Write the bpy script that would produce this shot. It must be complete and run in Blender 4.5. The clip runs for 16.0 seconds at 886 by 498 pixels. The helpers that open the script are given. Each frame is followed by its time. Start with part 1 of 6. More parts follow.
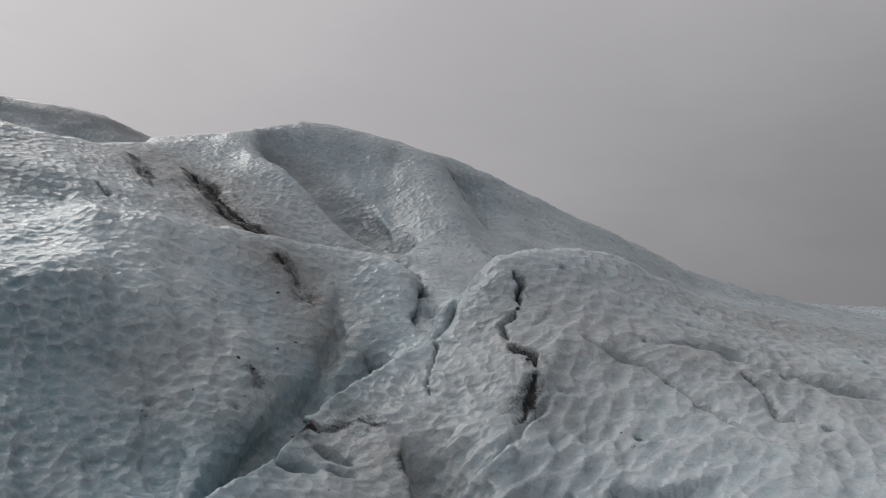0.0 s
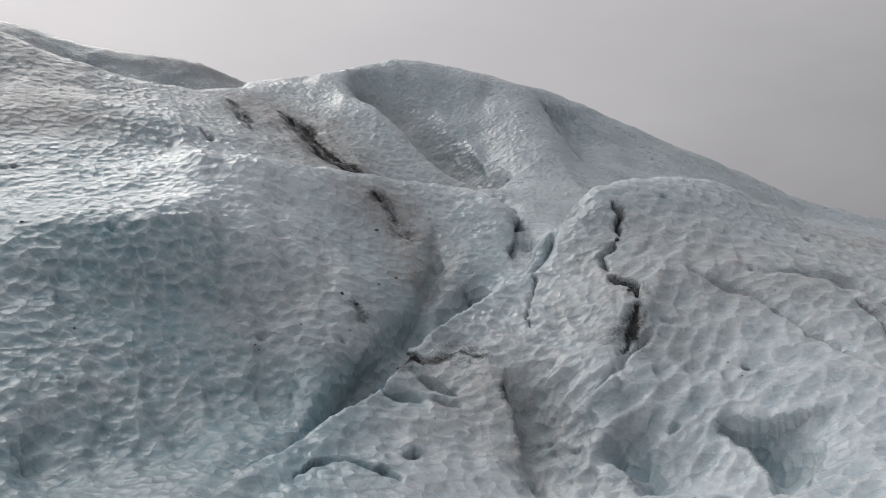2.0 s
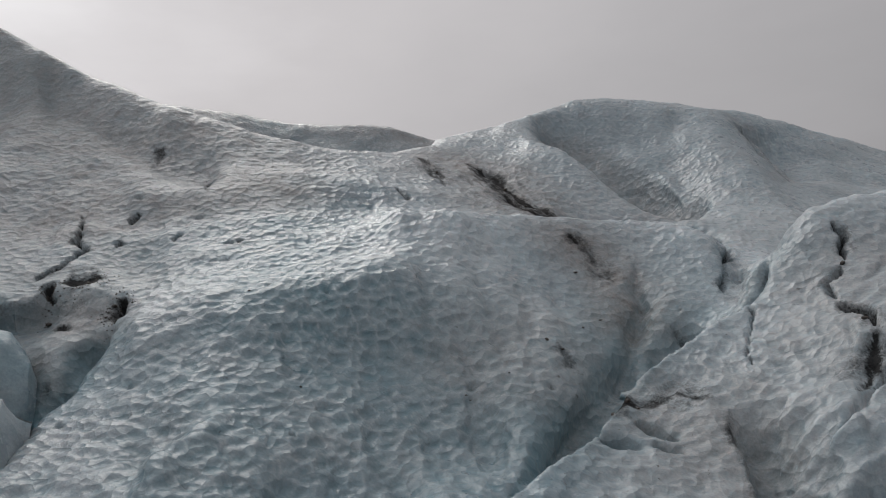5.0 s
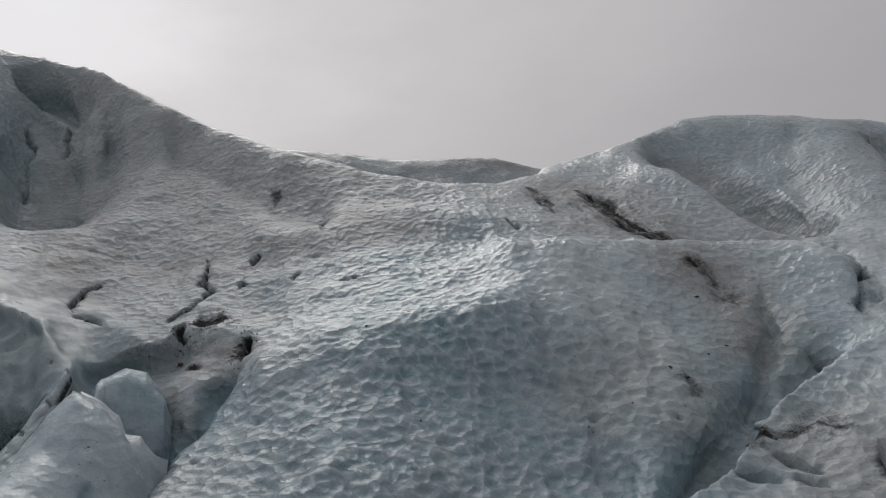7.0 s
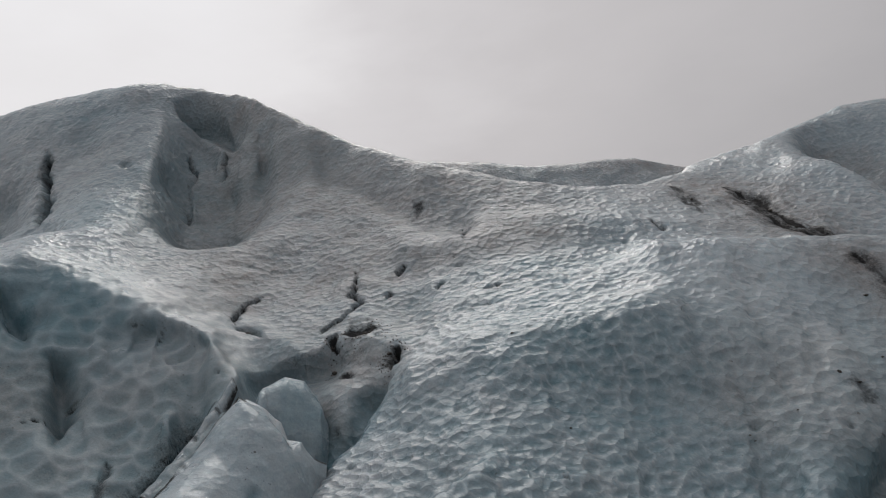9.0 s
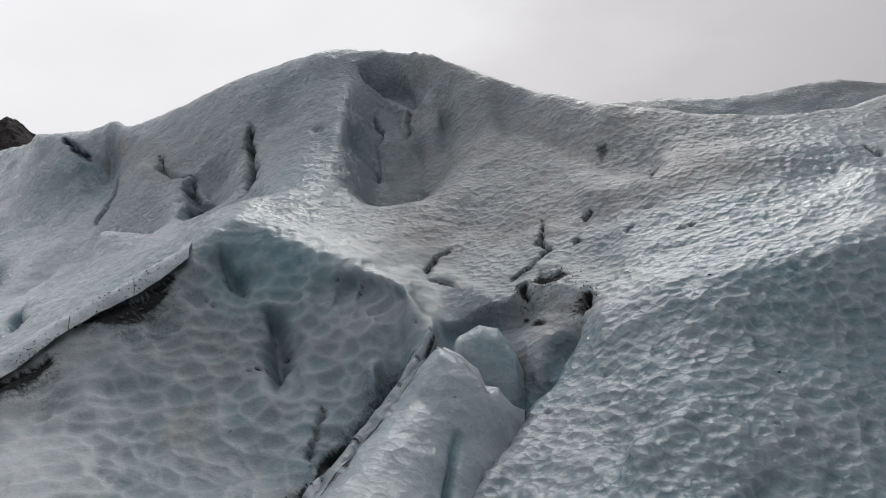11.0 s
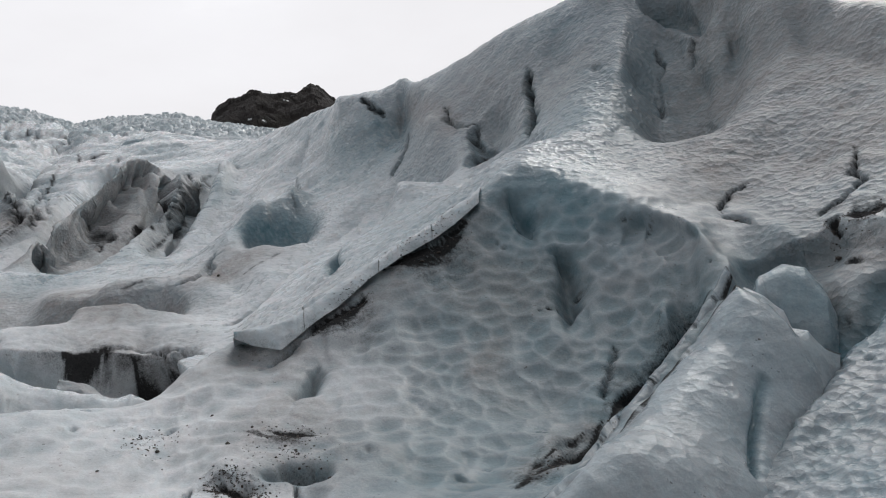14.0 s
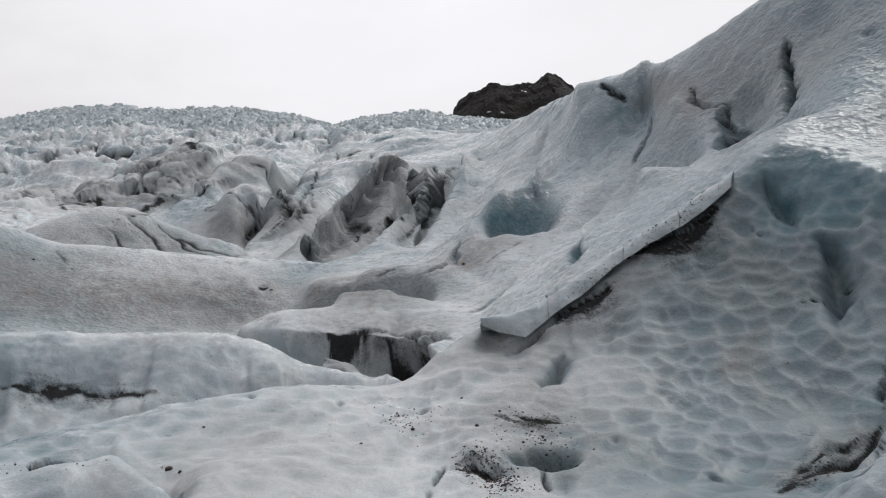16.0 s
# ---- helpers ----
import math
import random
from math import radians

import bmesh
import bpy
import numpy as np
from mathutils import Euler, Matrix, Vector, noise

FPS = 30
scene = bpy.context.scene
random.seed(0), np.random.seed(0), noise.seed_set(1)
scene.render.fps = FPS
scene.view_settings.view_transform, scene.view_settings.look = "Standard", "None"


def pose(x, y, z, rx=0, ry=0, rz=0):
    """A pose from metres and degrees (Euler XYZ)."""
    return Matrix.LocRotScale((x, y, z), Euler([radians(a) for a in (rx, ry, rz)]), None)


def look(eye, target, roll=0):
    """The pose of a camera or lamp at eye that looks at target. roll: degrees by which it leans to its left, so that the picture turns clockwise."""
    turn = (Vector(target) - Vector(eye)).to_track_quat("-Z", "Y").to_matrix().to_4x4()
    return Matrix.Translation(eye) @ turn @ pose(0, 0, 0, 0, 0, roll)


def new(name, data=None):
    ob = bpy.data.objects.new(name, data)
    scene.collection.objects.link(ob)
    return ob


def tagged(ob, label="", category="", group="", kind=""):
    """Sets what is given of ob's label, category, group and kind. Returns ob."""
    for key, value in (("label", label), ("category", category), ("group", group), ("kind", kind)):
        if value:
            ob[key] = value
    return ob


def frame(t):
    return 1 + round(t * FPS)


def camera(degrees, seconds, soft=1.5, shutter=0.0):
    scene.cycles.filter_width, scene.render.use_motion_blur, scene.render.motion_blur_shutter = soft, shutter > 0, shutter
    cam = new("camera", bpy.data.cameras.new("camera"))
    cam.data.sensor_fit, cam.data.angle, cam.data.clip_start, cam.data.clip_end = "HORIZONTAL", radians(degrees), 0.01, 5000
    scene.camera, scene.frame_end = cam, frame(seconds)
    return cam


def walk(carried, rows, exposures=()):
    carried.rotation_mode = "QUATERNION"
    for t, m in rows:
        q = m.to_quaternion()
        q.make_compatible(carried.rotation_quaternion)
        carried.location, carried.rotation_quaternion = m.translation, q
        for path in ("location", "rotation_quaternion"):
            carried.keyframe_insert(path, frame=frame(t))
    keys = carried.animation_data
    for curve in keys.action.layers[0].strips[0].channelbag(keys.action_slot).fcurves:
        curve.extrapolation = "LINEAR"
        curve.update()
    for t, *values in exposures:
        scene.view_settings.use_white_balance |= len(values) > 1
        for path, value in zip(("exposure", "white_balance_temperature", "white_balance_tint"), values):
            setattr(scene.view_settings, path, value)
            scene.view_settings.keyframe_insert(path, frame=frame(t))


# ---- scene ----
cam = camera(58.4, 16.0, soft=1.1)
# seconds, place in metres, turn in degrees
ROWS = [
    (0.0, 0.000, 0.000, 1.600, 96.000, -1.000, 0.000),
    (0.5, -0.012, -0.002, 1.589, 94.192, -0.749, 1.967),
    (1.0, -0.017, -0.007, 1.581, 92.453, -0.326, 3.668),
    (1.5, -0.034, -0.006, 1.573, 91.364, -0.038, 5.176),
    (2.0, -0.046, -0.002, 1.574, 91.369, 0.161, 6.750),
    (2.5, -0.054, -0.002, 1.588, 92.590, 0.965, 8.696),
    (3.0, -0.060, 0.004, 1.588, 93.801, 1.969, 10.736),
    (3.5, -0.087, 0.004, 1.597, 94.108, 2.359, 12.861),
    (4.0, -0.098, 0.003, 1.593, 94.311, 2.707, 15.084),
    (4.5, -0.111, 0.001, 1.596, 94.492, 3.396, 18.058),
    (7.0, -0.194, 0.015, 1.610, 97.862, 5.401, 28.743),
    (7.5, -0.201, 0.013, 1.613, 98.651, 5.986, 30.859),
    (8.0, -0.219, 0.013, 1.615, 99.057, 6.352, 33.091),
    (8.5, -0.217, -0.002, 1.617, 99.428, 6.306, 35.478),
    (9.0, -0.219, -0.008, 1.614, 99.371, 5.912, 39.022),
    (11.5, -0.257, -0.069, 1.608, 96.558, 6.706, 56.507),
    (12.0, -0.267, -0.105, 1.604, 96.026, 6.067, 60.823),
    (12.5, -0.277, -0.120, 1.603, 95.686, 5.753, 64.268),
    (13.0, -0.281, -0.134, 1.599, 95.365, 5.995, 66.383),
    (13.5, -0.280, -0.146, 1.600, 95.297, 6.333, 69.157),
    (14.0, -0.293, -0.148, 1.604, 95.345, 6.390, 72.579),
    (14.5, -0.304, -0.159, 1.603, 95.061, 6.186, 76.283),
    (15.0, -0.300, -0.166, 1.600, 94.988, 5.731, 80.365),
    (15.5, -0.332, -0.185, 1.600, 95.418, 5.238, 84.944),
    (16.0, -0.313, -0.207, 1.606, 96.240, 4.957, 89.701),
]
EXPOSURES = [(0.0, 0.06, 6500, 10), (0.5, 0.1, 6500, 10), (1.0, 0.22, 6500, 10), (1.5, 0.38, 6500, 10), (2.0, 0.4, 6500, 10), (2.5, 0.25, 6500, 10), (3.0, 0.12, 6500, 10), (4.0, 0.1, 6500, 10), (7.0, 0.02, 6500, 10), (9.0, 0.0, 6500, 10), (11.5, 0.12, 6400, 10), (12.5, 0.12, 6400, 10), (16.0, 0.15, 6400, 10)]

walk(cam, [(t, pose(x, y, z, rx, ry, rz)) for t, x, y, z, rx, ry, rz in ROWS], EXPOSURES)

# ---- overcast sky and a sun behind thick cloud ----
SUN_BEARING, SUN_HEIGHT = 42.0, 41.0   # degrees to the left of ahead, degrees up
world = bpy.data.worlds.new("overcast_sky")
scene.world = world
world.use_nodes = True
wt = world.node_tree
wt.nodes.clear()


def node(tree, kind, links=(), **values):
    """A node; links: (input, socket) pairs; values: its settings."""
    n = tree.nodes.new(kind)
    for key, value in values.items():
        setattr(n, key, value)
    for key, value in links:
        if isinstance(value, bpy.types.NodeSocket):
            tree.links.new(value, n.inputs[key])
        else:
            n.inputs[key].default_value = value
    return n


def ramp(tree, fac, stops, mode="LINEAR"):
    n = node(tree, "ShaderNodeValToRGB", [("Fac", fac)])
    n.color_ramp.interpolation = mode
    while len(n.color_ramp.elements) < len(stops):
        n.color_ramp.elements.new(0.5)
    for el, (at, colour) in zip(n.color_ramp.elements, stops):
        el.position, el.color = at, (*colour, 1) if len(colour) == 3 else colour
    return n


def heading(bearing, height):
    b, h = radians(bearing), radians(height)
    return Vector((-math.sin(b) * math.cos(h), math.cos(b) * math.cos(h), math.sin(h)))


coord = node(wt, "ShaderNodeTexCoord")
bright = heading(86, 50)
dot = node(wt, "ShaderNodeVectorMath", [(0, coord.outputs["Generated"]), (1, bright)], operation="DOT_PRODUCT")
layers = node(wt, "ShaderNodeVectorMath", [(0, coord.outputs["Generated"]), (1, (1.0, 1.0, 2.6))], operation="MULTIPLY")
cloud = node(wt, "ShaderNodeTexNoise", [("Vector", layers.outputs[0]), ("Scale", 2.9), ("Detail", 6.0), ("Roughness", 0.55)])
drift = node(wt, "ShaderNodeMath", [(0, cloud.outputs["Fac"]), (1, 0.24), (2, -0.12)], operation="MULTIPLY_ADD")
lit = node(wt, "ShaderNodeMath", [(0, dot.outputs["Value"]), (1, drift.outputs[0])], operation="ADD")
span = node(wt, "ShaderNodeMapRange", [("Value", lit.outputs[0]), ("From Min", -1.0), ("From Max", 1.0)])
grey = ramp(wt, span.outputs[0], [(0.0, (0.05, 0.05, 0.054)), (0.415, (0.225, 0.221, 0.229)), (0.55, (0.34, 0.333, 0.342)), (0.67, (0.42, 0.41, 0.42)), (0.8, (0.56, 0.54, 0.548)), (0.86, (0.68, 0.66, 0.67)), (0.9, (0.8, 0.785, 0.795)), (0.945, (0.86, 0.85, 0.865)), (0.975, (0.98, 0.97, 0.985)), (1.0, (1.7, 1.68, 1.7))])
# a thick overcast is brightest overhead
upward = node(wt, "ShaderNodeSeparateXYZ", [(0, coord.outputs["Generated"])]).outputs["Z"]
overhead = node(wt, "ShaderNodeMath", [(0, node(wt, "ShaderNodeMath", [(0, upward), (1, 0.0)], operation="MAXIMUM").outputs[0]), (1, 3.0)], operation="POWER")
vault = node(wt, "ShaderNodeMixRGB", [("Fac", overhead.outputs[0]), ("Color1", grey.outputs[0]), ("Color2", (0.62, 0.61, 0.63, 1))])
back = node(wt, "ShaderNodeBackground", [("Color", vault.outputs[0]), ("Strength", 1.0)])
node(wt, "ShaderNodeOutputWorld", [("Surface", back.outputs[0])])

sun = new("sun", bpy.data.lights.new("sun", "SUN"))
sun.data.energy, sun.data.angle, sun.data.color = 0.95, radians(30), (1.0, 0.96, 0.91)
sun.matrix_world = look(heading(SUN_BEARING, SUN_HEIGHT) * 50, (0, 0, 0))


# ---- materials ----
def material(name):
    m = bpy.data.materials.new(name)
    m.use_nodes = True
    t = m.node_tree
    return m, t, t.nodes["Principled BSDF"]


def mix(t, fac, a, b, kind="MIX"):
    return node(t, "ShaderNodeMixRGB", [("Fac", fac), ("Color1", a), ("Color2", b)], blend_type=kind).outputs[0]


def noise_tex(t, vec, scale, detail=4.0, rough=0.55, distort=0.0):
    return node(t, "ShaderNodeTexNoise", [("Vector", vec), ("Scale", scale), ("Detail", detail), ("Roughness", rough), ("Distortion", distort)]).outputs["Fac"]


def remap(t, value, a, b, c=0.0, d=1.0):
    return node(t, "ShaderNodeMapRange", [("Value", value), ("From Min", a), ("From Max", b), ("To Min", c), ("To Max", d)]).outputs[0]


def mul(t, a, b):
    return node(t, "ShaderNodeMath", [(0, a), (1, b)], operation="MULTIPLY").outputs[0]


def add(t, a, b):
    return node(t, "ShaderNodeMath", [(0, a), (1, b)], operation="ADD", use_clamp=True).outputs[0]


def ice_material(name, scale=1.0):
    """Weathered glacier ice: crusted grey-white, blue where it is clear and dense, grit in the seams, some painted
    shade; wet gloss.
    """
    m, t, b = material(name)
    pos = node(t, "ShaderNodeNewGeometry").outputs["Position"]
    p = node(t, "ShaderNodeVectorMath", [(0, pos), ("Scale", scale)], operation="SCALE").outputs[0]
    dirt_shade = node(t, "ShaderNodeAttribute", attribute_name="dirt_shade").outputs["Fac"]
    blue = node(t, "ShaderNodeAttribute", attribute_name="blue").outputs["Fac"]
    large, small, grain = noise_tex(t, p, 0.35, 5.0, 0.6, 0.4), noise_tex(t, p, 2.3, 5.0, 0.62), noise_tex(t, p, 34.0, 3.0, 0.7)
    crust_light = mix(t, remap(t, large, 0.3, 0.7), (0.21, 0.266, 0.302, 1), (0.328, 0.372, 0.398, 1))
    crust_light = mix(t, remap(t, small, 0.35, 0.75, 0.0, 0.45), crust_light, (0.215, 0.288, 0.33, 1))
    blue_ice = mix(t, remap(t, small, 0.3, 0.7), (0.066, 0.15, 0.188, 1), (0.135, 0.245, 0.288, 1))
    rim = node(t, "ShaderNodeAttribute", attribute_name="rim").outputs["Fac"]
    snow = node(t, "ShaderNodeAttribute", attribute_name="crust_light").outputs["Fac"]
    crust_light = mix(t, mul(t, snow, remap(t, small, 0.25, 0.6, 0.5, 1.0)), crust_light, (0.77, 0.81, 0.83, 1))
    body = mix(t, blue, crust_light, blue_ice)
    body = mix(t, mul(t, rim, 0.34), body, (0.575, 0.62, 0.64, 1))   # paler cup rims: bubbly white ice, with the light on them painted in
    # thin grey-brown silt over all, thicker in patches
    silt_shade = mul(t, remap(t, noise_tex(t, p, 0.8, 6.0, 0.65, 0.8), 0.5, 0.78), remap(t, grain, 0.35, 0.6, 0.35, 0.8))
    body = mix(t, mul(t, silt_shade, 0.55), body, (0.26, 0.245, 0.24, 1))
    film = node(t, "ShaderNodeAttribute", attribute_name="silt_shade").outputs["Fac"]
    film = mul(t, film, remap(t, noise_tex(t, p, 3.1, 6.0, 0.72, 0.6), 0.3, 0.66, 0.4, 1.0))
    body = mix(t, mul(t, film, 0.8), body, mix(t, remap(t, grain, 0.3, 0.7), (0.153, 0.142, 0.135, 1), (0.294, 0.28, 0.27, 1)))
    specks = mul(t, remap(t, noise_tex(t, p, 21.0, 2.0, 0.5), 0.68, 0.74), remap(t, noise_tex(t, p, 1.1, 3.0), 0.5, 0.66))
    body = mix(t, mul(t, specks, 0.8), body, (0.05, 0.045, 0.04, 1))
    crystal = noise_tex(t, p, 52.0, 2.0, 0.8)
    body = mix(t, 1.0, body, mix(t, remap(t, add(t, mul(t, crystal, 0.6), mul(t, noise_tex(t, p, 11.0, 4.0, 0.7), 0.4)), 0.33, 0.67), (0.86, 0.865, 0.87, 1), (1.13, 1.125, 1.12, 1)), "MULTIPLY")
    speck = add(t, mul(t, noise_tex(t, p, 11.0, 6.0, 0.8), 0.55), mul(t, noise_tex(t, p, 47.0, 2.0, 0.7), 0.45))
    grit = remap(t, add(t, mul(t, dirt_shade, 0.62), mul(t, speck, remap(t, dirt_shade, 0.0, 0.15))), 0.6, 1.0)
    body = mix(t, mul(t, grit, 0.96), body, mix(t, remap(t, grain, 0.3, 0.7), (0.005, 0.005, 0.0052, 1), (0.026, 0.025, 0.025, 1)))
    t.links.new(body, b.inputs["Base Color"])
    t.links.new(add(t, remap(t, small, 0.3, 0.75, 0.19, 0.38), add(t, mul(t, grit, 0.4), mul(t, film, 0.3))), b.inputs["Roughness"])
    b.inputs["IOR"].default_value = 1.31
    if scale == 1.0:   # light seeps a little way through the ice
        t.links.new(remap(t, grit, 0.0, 0.6, 0.35, 0.0), b.inputs["Subsurface Weight"])
        b.inputs["Subsurface Radius"].default_value = (0.5, 0.85, 1.0)
        b.inputs["Subsurface Scale"].default_value = 0.06
    t.links.new(remap(t, grit, 0.1, 0.7, 0.5, 0.12), b.inputs["Specular IOR Level"])
    high = add(t, mul(t, noise_tex(t, p, 15.0, 5.0, 0.6), 0.5), mul(t, grain, 0.22))
    bent = node(t, "ShaderNodeVectorMath", [(0, p), (1, node(t, "ShaderNodeVectorMath", [(0, node(t, "ShaderNodeTexNoise", [("Vector", p), ("Scale", 3.0), ("Detail", 2.0)]).outputs["Color"]), ("Scale", 0.14)], operation="SCALE").outputs[0])], operation="ADD").outputs[0]
    cup = node(t, "ShaderNodeTexVoronoi", [("Vector", bent), ("Scale", 10.5), ("Randomness", 0.9)]).outputs["Distance"]
    cup = mul(t, mul(t, cup, cup), node(t, "ShaderNodeAttribute", attribute_name="fine").outputs["Fac"])
    bump = node(t, "ShaderNodeBump", [("Height", high), ("Strength", 0.8), ("Distance", 0.02 / scale)])
    bump = node(t, "ShaderNodeBump", [("Height", cup), ("Strength", 0.7), ("Distance", 0.03 / scale), ("Normal", bump.outputs[0])])
    t.links.new(bump.outputs[0], b.inputs["Normal"])
    return m


ICE = ice_material("glacier_ice")


# ---- the lie of the ice ----
# The relief is modelled by crest and hollow lines (metres), placed to fit the camera's view at guessed distances;
# between them the ice lies like a stretched sheet.
EYE = 1.6
LINES = []


def line(name, *places):
    LINES.append((name, np.array(places)))


line("slope_crest", (0.24, 9.00, 2.03), (0.41, 8.89, 2.29), (0.58, 8.88, 2.45), (0.76, 8.97, 2.48), (1.08, 9.24, 2.58), (1.45, 9.49, 2.63), (1.90, 9.72, 2.62), (2.28, 9.84, 2.55), (2.69, 9.94, 2.34), (3.14, 10.13, 2.18), (3.75, 10.23, 2.02), (4.49, 10.26, 1.85), (5.16, 10.16, 1.75), (5.62, 10.15, 1.69), (7.82, 9.10, 1.34))
line("slope_back", (0.48, 10.39, 1.74), (1.31, 11.12, 2.04), (2.63, 11.71, 2.01), (3.78, 12.23, 1.74), (5.39, 12.38, 1.38), (6.77, 12.25, 1.19), (9.11, 10.63, 0.93))
line("slope_mid", (0.37, 7.89, 1.49), (0.79, 7.16, 1.35), (1.18, 7.71, 1.61), (2.06, 7.94, 1.57), (2.76, 7.72, 1.31), (3.52, 7.84, 1.27), (4.25, 7.71, 1.13), (5.84, 6.85, 0.84))
line("slope_low", (-0.15, 6.30, 0.49), (0.52, 6.18, 0.74), (1.40, 6.35, 0.78), (2.22, 6.11, 0.74), (3.12, 5.70, 0.62), (4.20, 4.96, 0.54))
line("slope_foot", (-0.08, 5.60, -0.01), (0.65, 5.26, 0.12), (1.33, 5.13, 0.19), (1.90, 4.84, 0.27), (2.62, 4.49, 0.30))
line("mound_top", (-1.09, 7.02, 0.86), (-0.80, 7.05, 0.86), (-0.39, 6.89, 0.84))
line("mound_foot", (-1.65, 4.35, 0.25), (-1.48, 4.62, 0.26), (-1.19, 5.16, 0.36), (-0.82, 5.34, 0.31), (-0.47, 5.48, 0.23))
line("mound_edge", (0.19, 8.90, 2.00), (-0.09, 8.40, 1.70), (-0.47, 7.99, 1.46), (-0.87, 7.55, 1.18), (-1.09, 7.12, 1.00), (-1.20, 6.80, 0.84), (-1.27, 6.27, 0.68), (-1.40, 5.73, 0.60), (-1.52, 5.29, 0.53))
line("mound_edge_b", (-1.60, 5.26, 0.46), (-1.71, 4.91, 0.41), (-1.82, 4.60, 0.34), (-1.88, 4.31, 0.28))
line("gully", (-0.09, 8.85, 1.60), (-0.50, 8.44, 1.35), (-0.92, 8.00, 1.06), (-1.16, 7.56, 0.87), (-1.28, 7.24, 0.70), (-1.36, 6.71, 0.53), (-1.51, 6.17, 0.45), (-1.64, 5.72, 0.37))
line("gully_b", (-1.70, 5.59, 0.30), (-1.83, 5.24, 0.24), (-1.95, 4.93, 0.17), (-2.02, 4.63, 0.10))
line("dome_foot", (-2.56, 5.65, 0.22), (-2.97, 5.21, 0.20), (-3.34, 4.86, 0.20))
line("dome_mid", (-5.71, 6.23, 1.72), (-5.17, 6.62, 1.93), (-4.57, 6.93, 1.97), (-3.55, 7.50, 2.07), (-3.01, 7.84, 1.92), (-2.03, 8.46, 1.63))
line("dome_waist", (-5.07, 5.53, 1.12), (-4.69, 5.98, 1.37), (-4.07, 6.53, 1.39), (-2.94, 7.12, 1.15), (-1.99, 7.85, 1.28))
line("dome_base", (-4.50, 4.83, 0.60), (-4.17, 5.37, 0.94), (-4.21, 4.69, 0.75), (-3.66, 5.37, 0.67), (-2.99, 6.00, 0.53), (-2.22, 6.53, 0.44))
line("dome_crest", (-4.02, 8.94, 2.98), (-3.35, 9.10, 2.89), (-2.82, 9.66, 2.82), (-2.33, 10.06, 2.77), (-1.63, 10.51, 2.74), (-1.00, 10.58, 2.64), (-0.62, 10.34, 2.50), (-0.40, 10.15, 2.32), (-0.29, 9.91, 2.07), (-0.22, 9.56, 1.74))
line("dome_rear", (-5.10, 9.52, 3.20), (-4.37, 9.77, 3.08), (-3.69, 10.05, 2.95), (-3.00, 10.27, 2.80))
line("dome_back", (-2.60, 11.09, 2.48), (-1.82, 11.45, 2.32), (-1.15, 11.75, 2.16), (-0.56, 11.59, 1.90))
line("upper_mid", (-7.78, 8.61, 3.63), (-7.04, 9.09, 3.66), (-6.51, 9.48, 3.70), (-5.63, 9.91, 3.64), (-4.87, 10.42, 3.59), (-4.20, 11.14, 3.49), (-3.22, 11.87, 3.35), (-2.70, 11.69, 3.07))
line("saddle", (-8.93, 10.78, 5.42), (-7.99, 11.13, 5.05), (-7.14, 11.58, 4.78), (-6.34, 12.14, 4.61), (-5.93, 12.90, 4.63), (-5.52, 14.16, 4.93), (-4.88, 15.87, 5.44), (-4.52, 16.91, 5.88), (-3.49, 18.17, 6.44), (-2.59, 18.82, 6.51), (-1.20, 18.96, 6.22))
line("saddle_back", (-13.10, 13.77, 6.15), (-10.23, 14.20, 5.22), (-7.46, 16.16, 4.30), (-6.53, 21.01, 5.20), (-3.52, 24.75, 6.86), (-0.25, 25.00, 6.14))
line("dark_streak", (-4.31, 13.32, 4.17), (-3.54, 12.51, 3.64), (-2.91, 11.95, 3.19))
line("big_dome", (-5.84, 15.43, 5.32), (-4.64, 16.35, 5.69), (-3.72, 17.61, 6.19), (-2.80, 18.29, 6.37), (-1.88, 18.40, 6.24), (-0.53, 18.49, 5.91), (0.15, 19.00, 5.83), (1.61, 19.94, 5.33), (3.17, 20.76, 4.83), (4.82, 21.46, 4.27), (6.81, 23.01, 3.66), (8.96, 24.41, 3.11), (11.23, 25.65, 2.78), (13.29, 26.89, 2.60), (15.04, 27.11, 2.22), (21.54, 25.00, 1.77))
line("big_back", (-4.93, 23.49, 6.62), (-2.40, 23.88, 6.43), (0.22, 26.00, 5.96), (4.23, 27.68, 4.40), (9.07, 30.69, 3.25), (16.01, 36.65, 2.18), (20.35, 36.74, 1.53))
line("fold_edge", (-3.81, 15.02, 5.01), (-3.03, 14.49, 4.56), (-2.51, 13.98, 4.10), (-2.01, 13.45, 3.52), (-1.45, 12.92, 3.04), (-1.11, 12.75, 2.88))
line("fold_valley", (-3.76, 16.78, 5.10), (-3.00, 16.33, 4.46), (-2.40, 15.62, 3.84), (-1.84, 14.89, 3.24), (-1.28, 14.14, 2.80), (-0.84, 13.67, 2.74))
line("hollow", (-2.33, 17.04, 5.10), (-1.63, 16.32, 4.48), (-1.05, 14.96, 3.60))
line("spur", (-1.14, 17.56, 5.36), (-0.35, 16.60, 4.86), (0.24, 15.30, 4.00), (0.63, 13.99, 3.19), (0.79, 13.18, 2.77))
line("crease", (0.08, 18.50, 5.49), (0.53, 17.59, 4.62), (0.96, 16.17, 3.68))
line("flank_r", (2.03, 17.38, 3.73), (3.34, 17.69, 3.40), (4.78, 18.39, 2.97), (6.60, 19.94, 2.54))
line("base", (-0.85, 12.37, 2.76), (-0.39, 11.89, 2.55), (0.37, 11.59, 2.29))
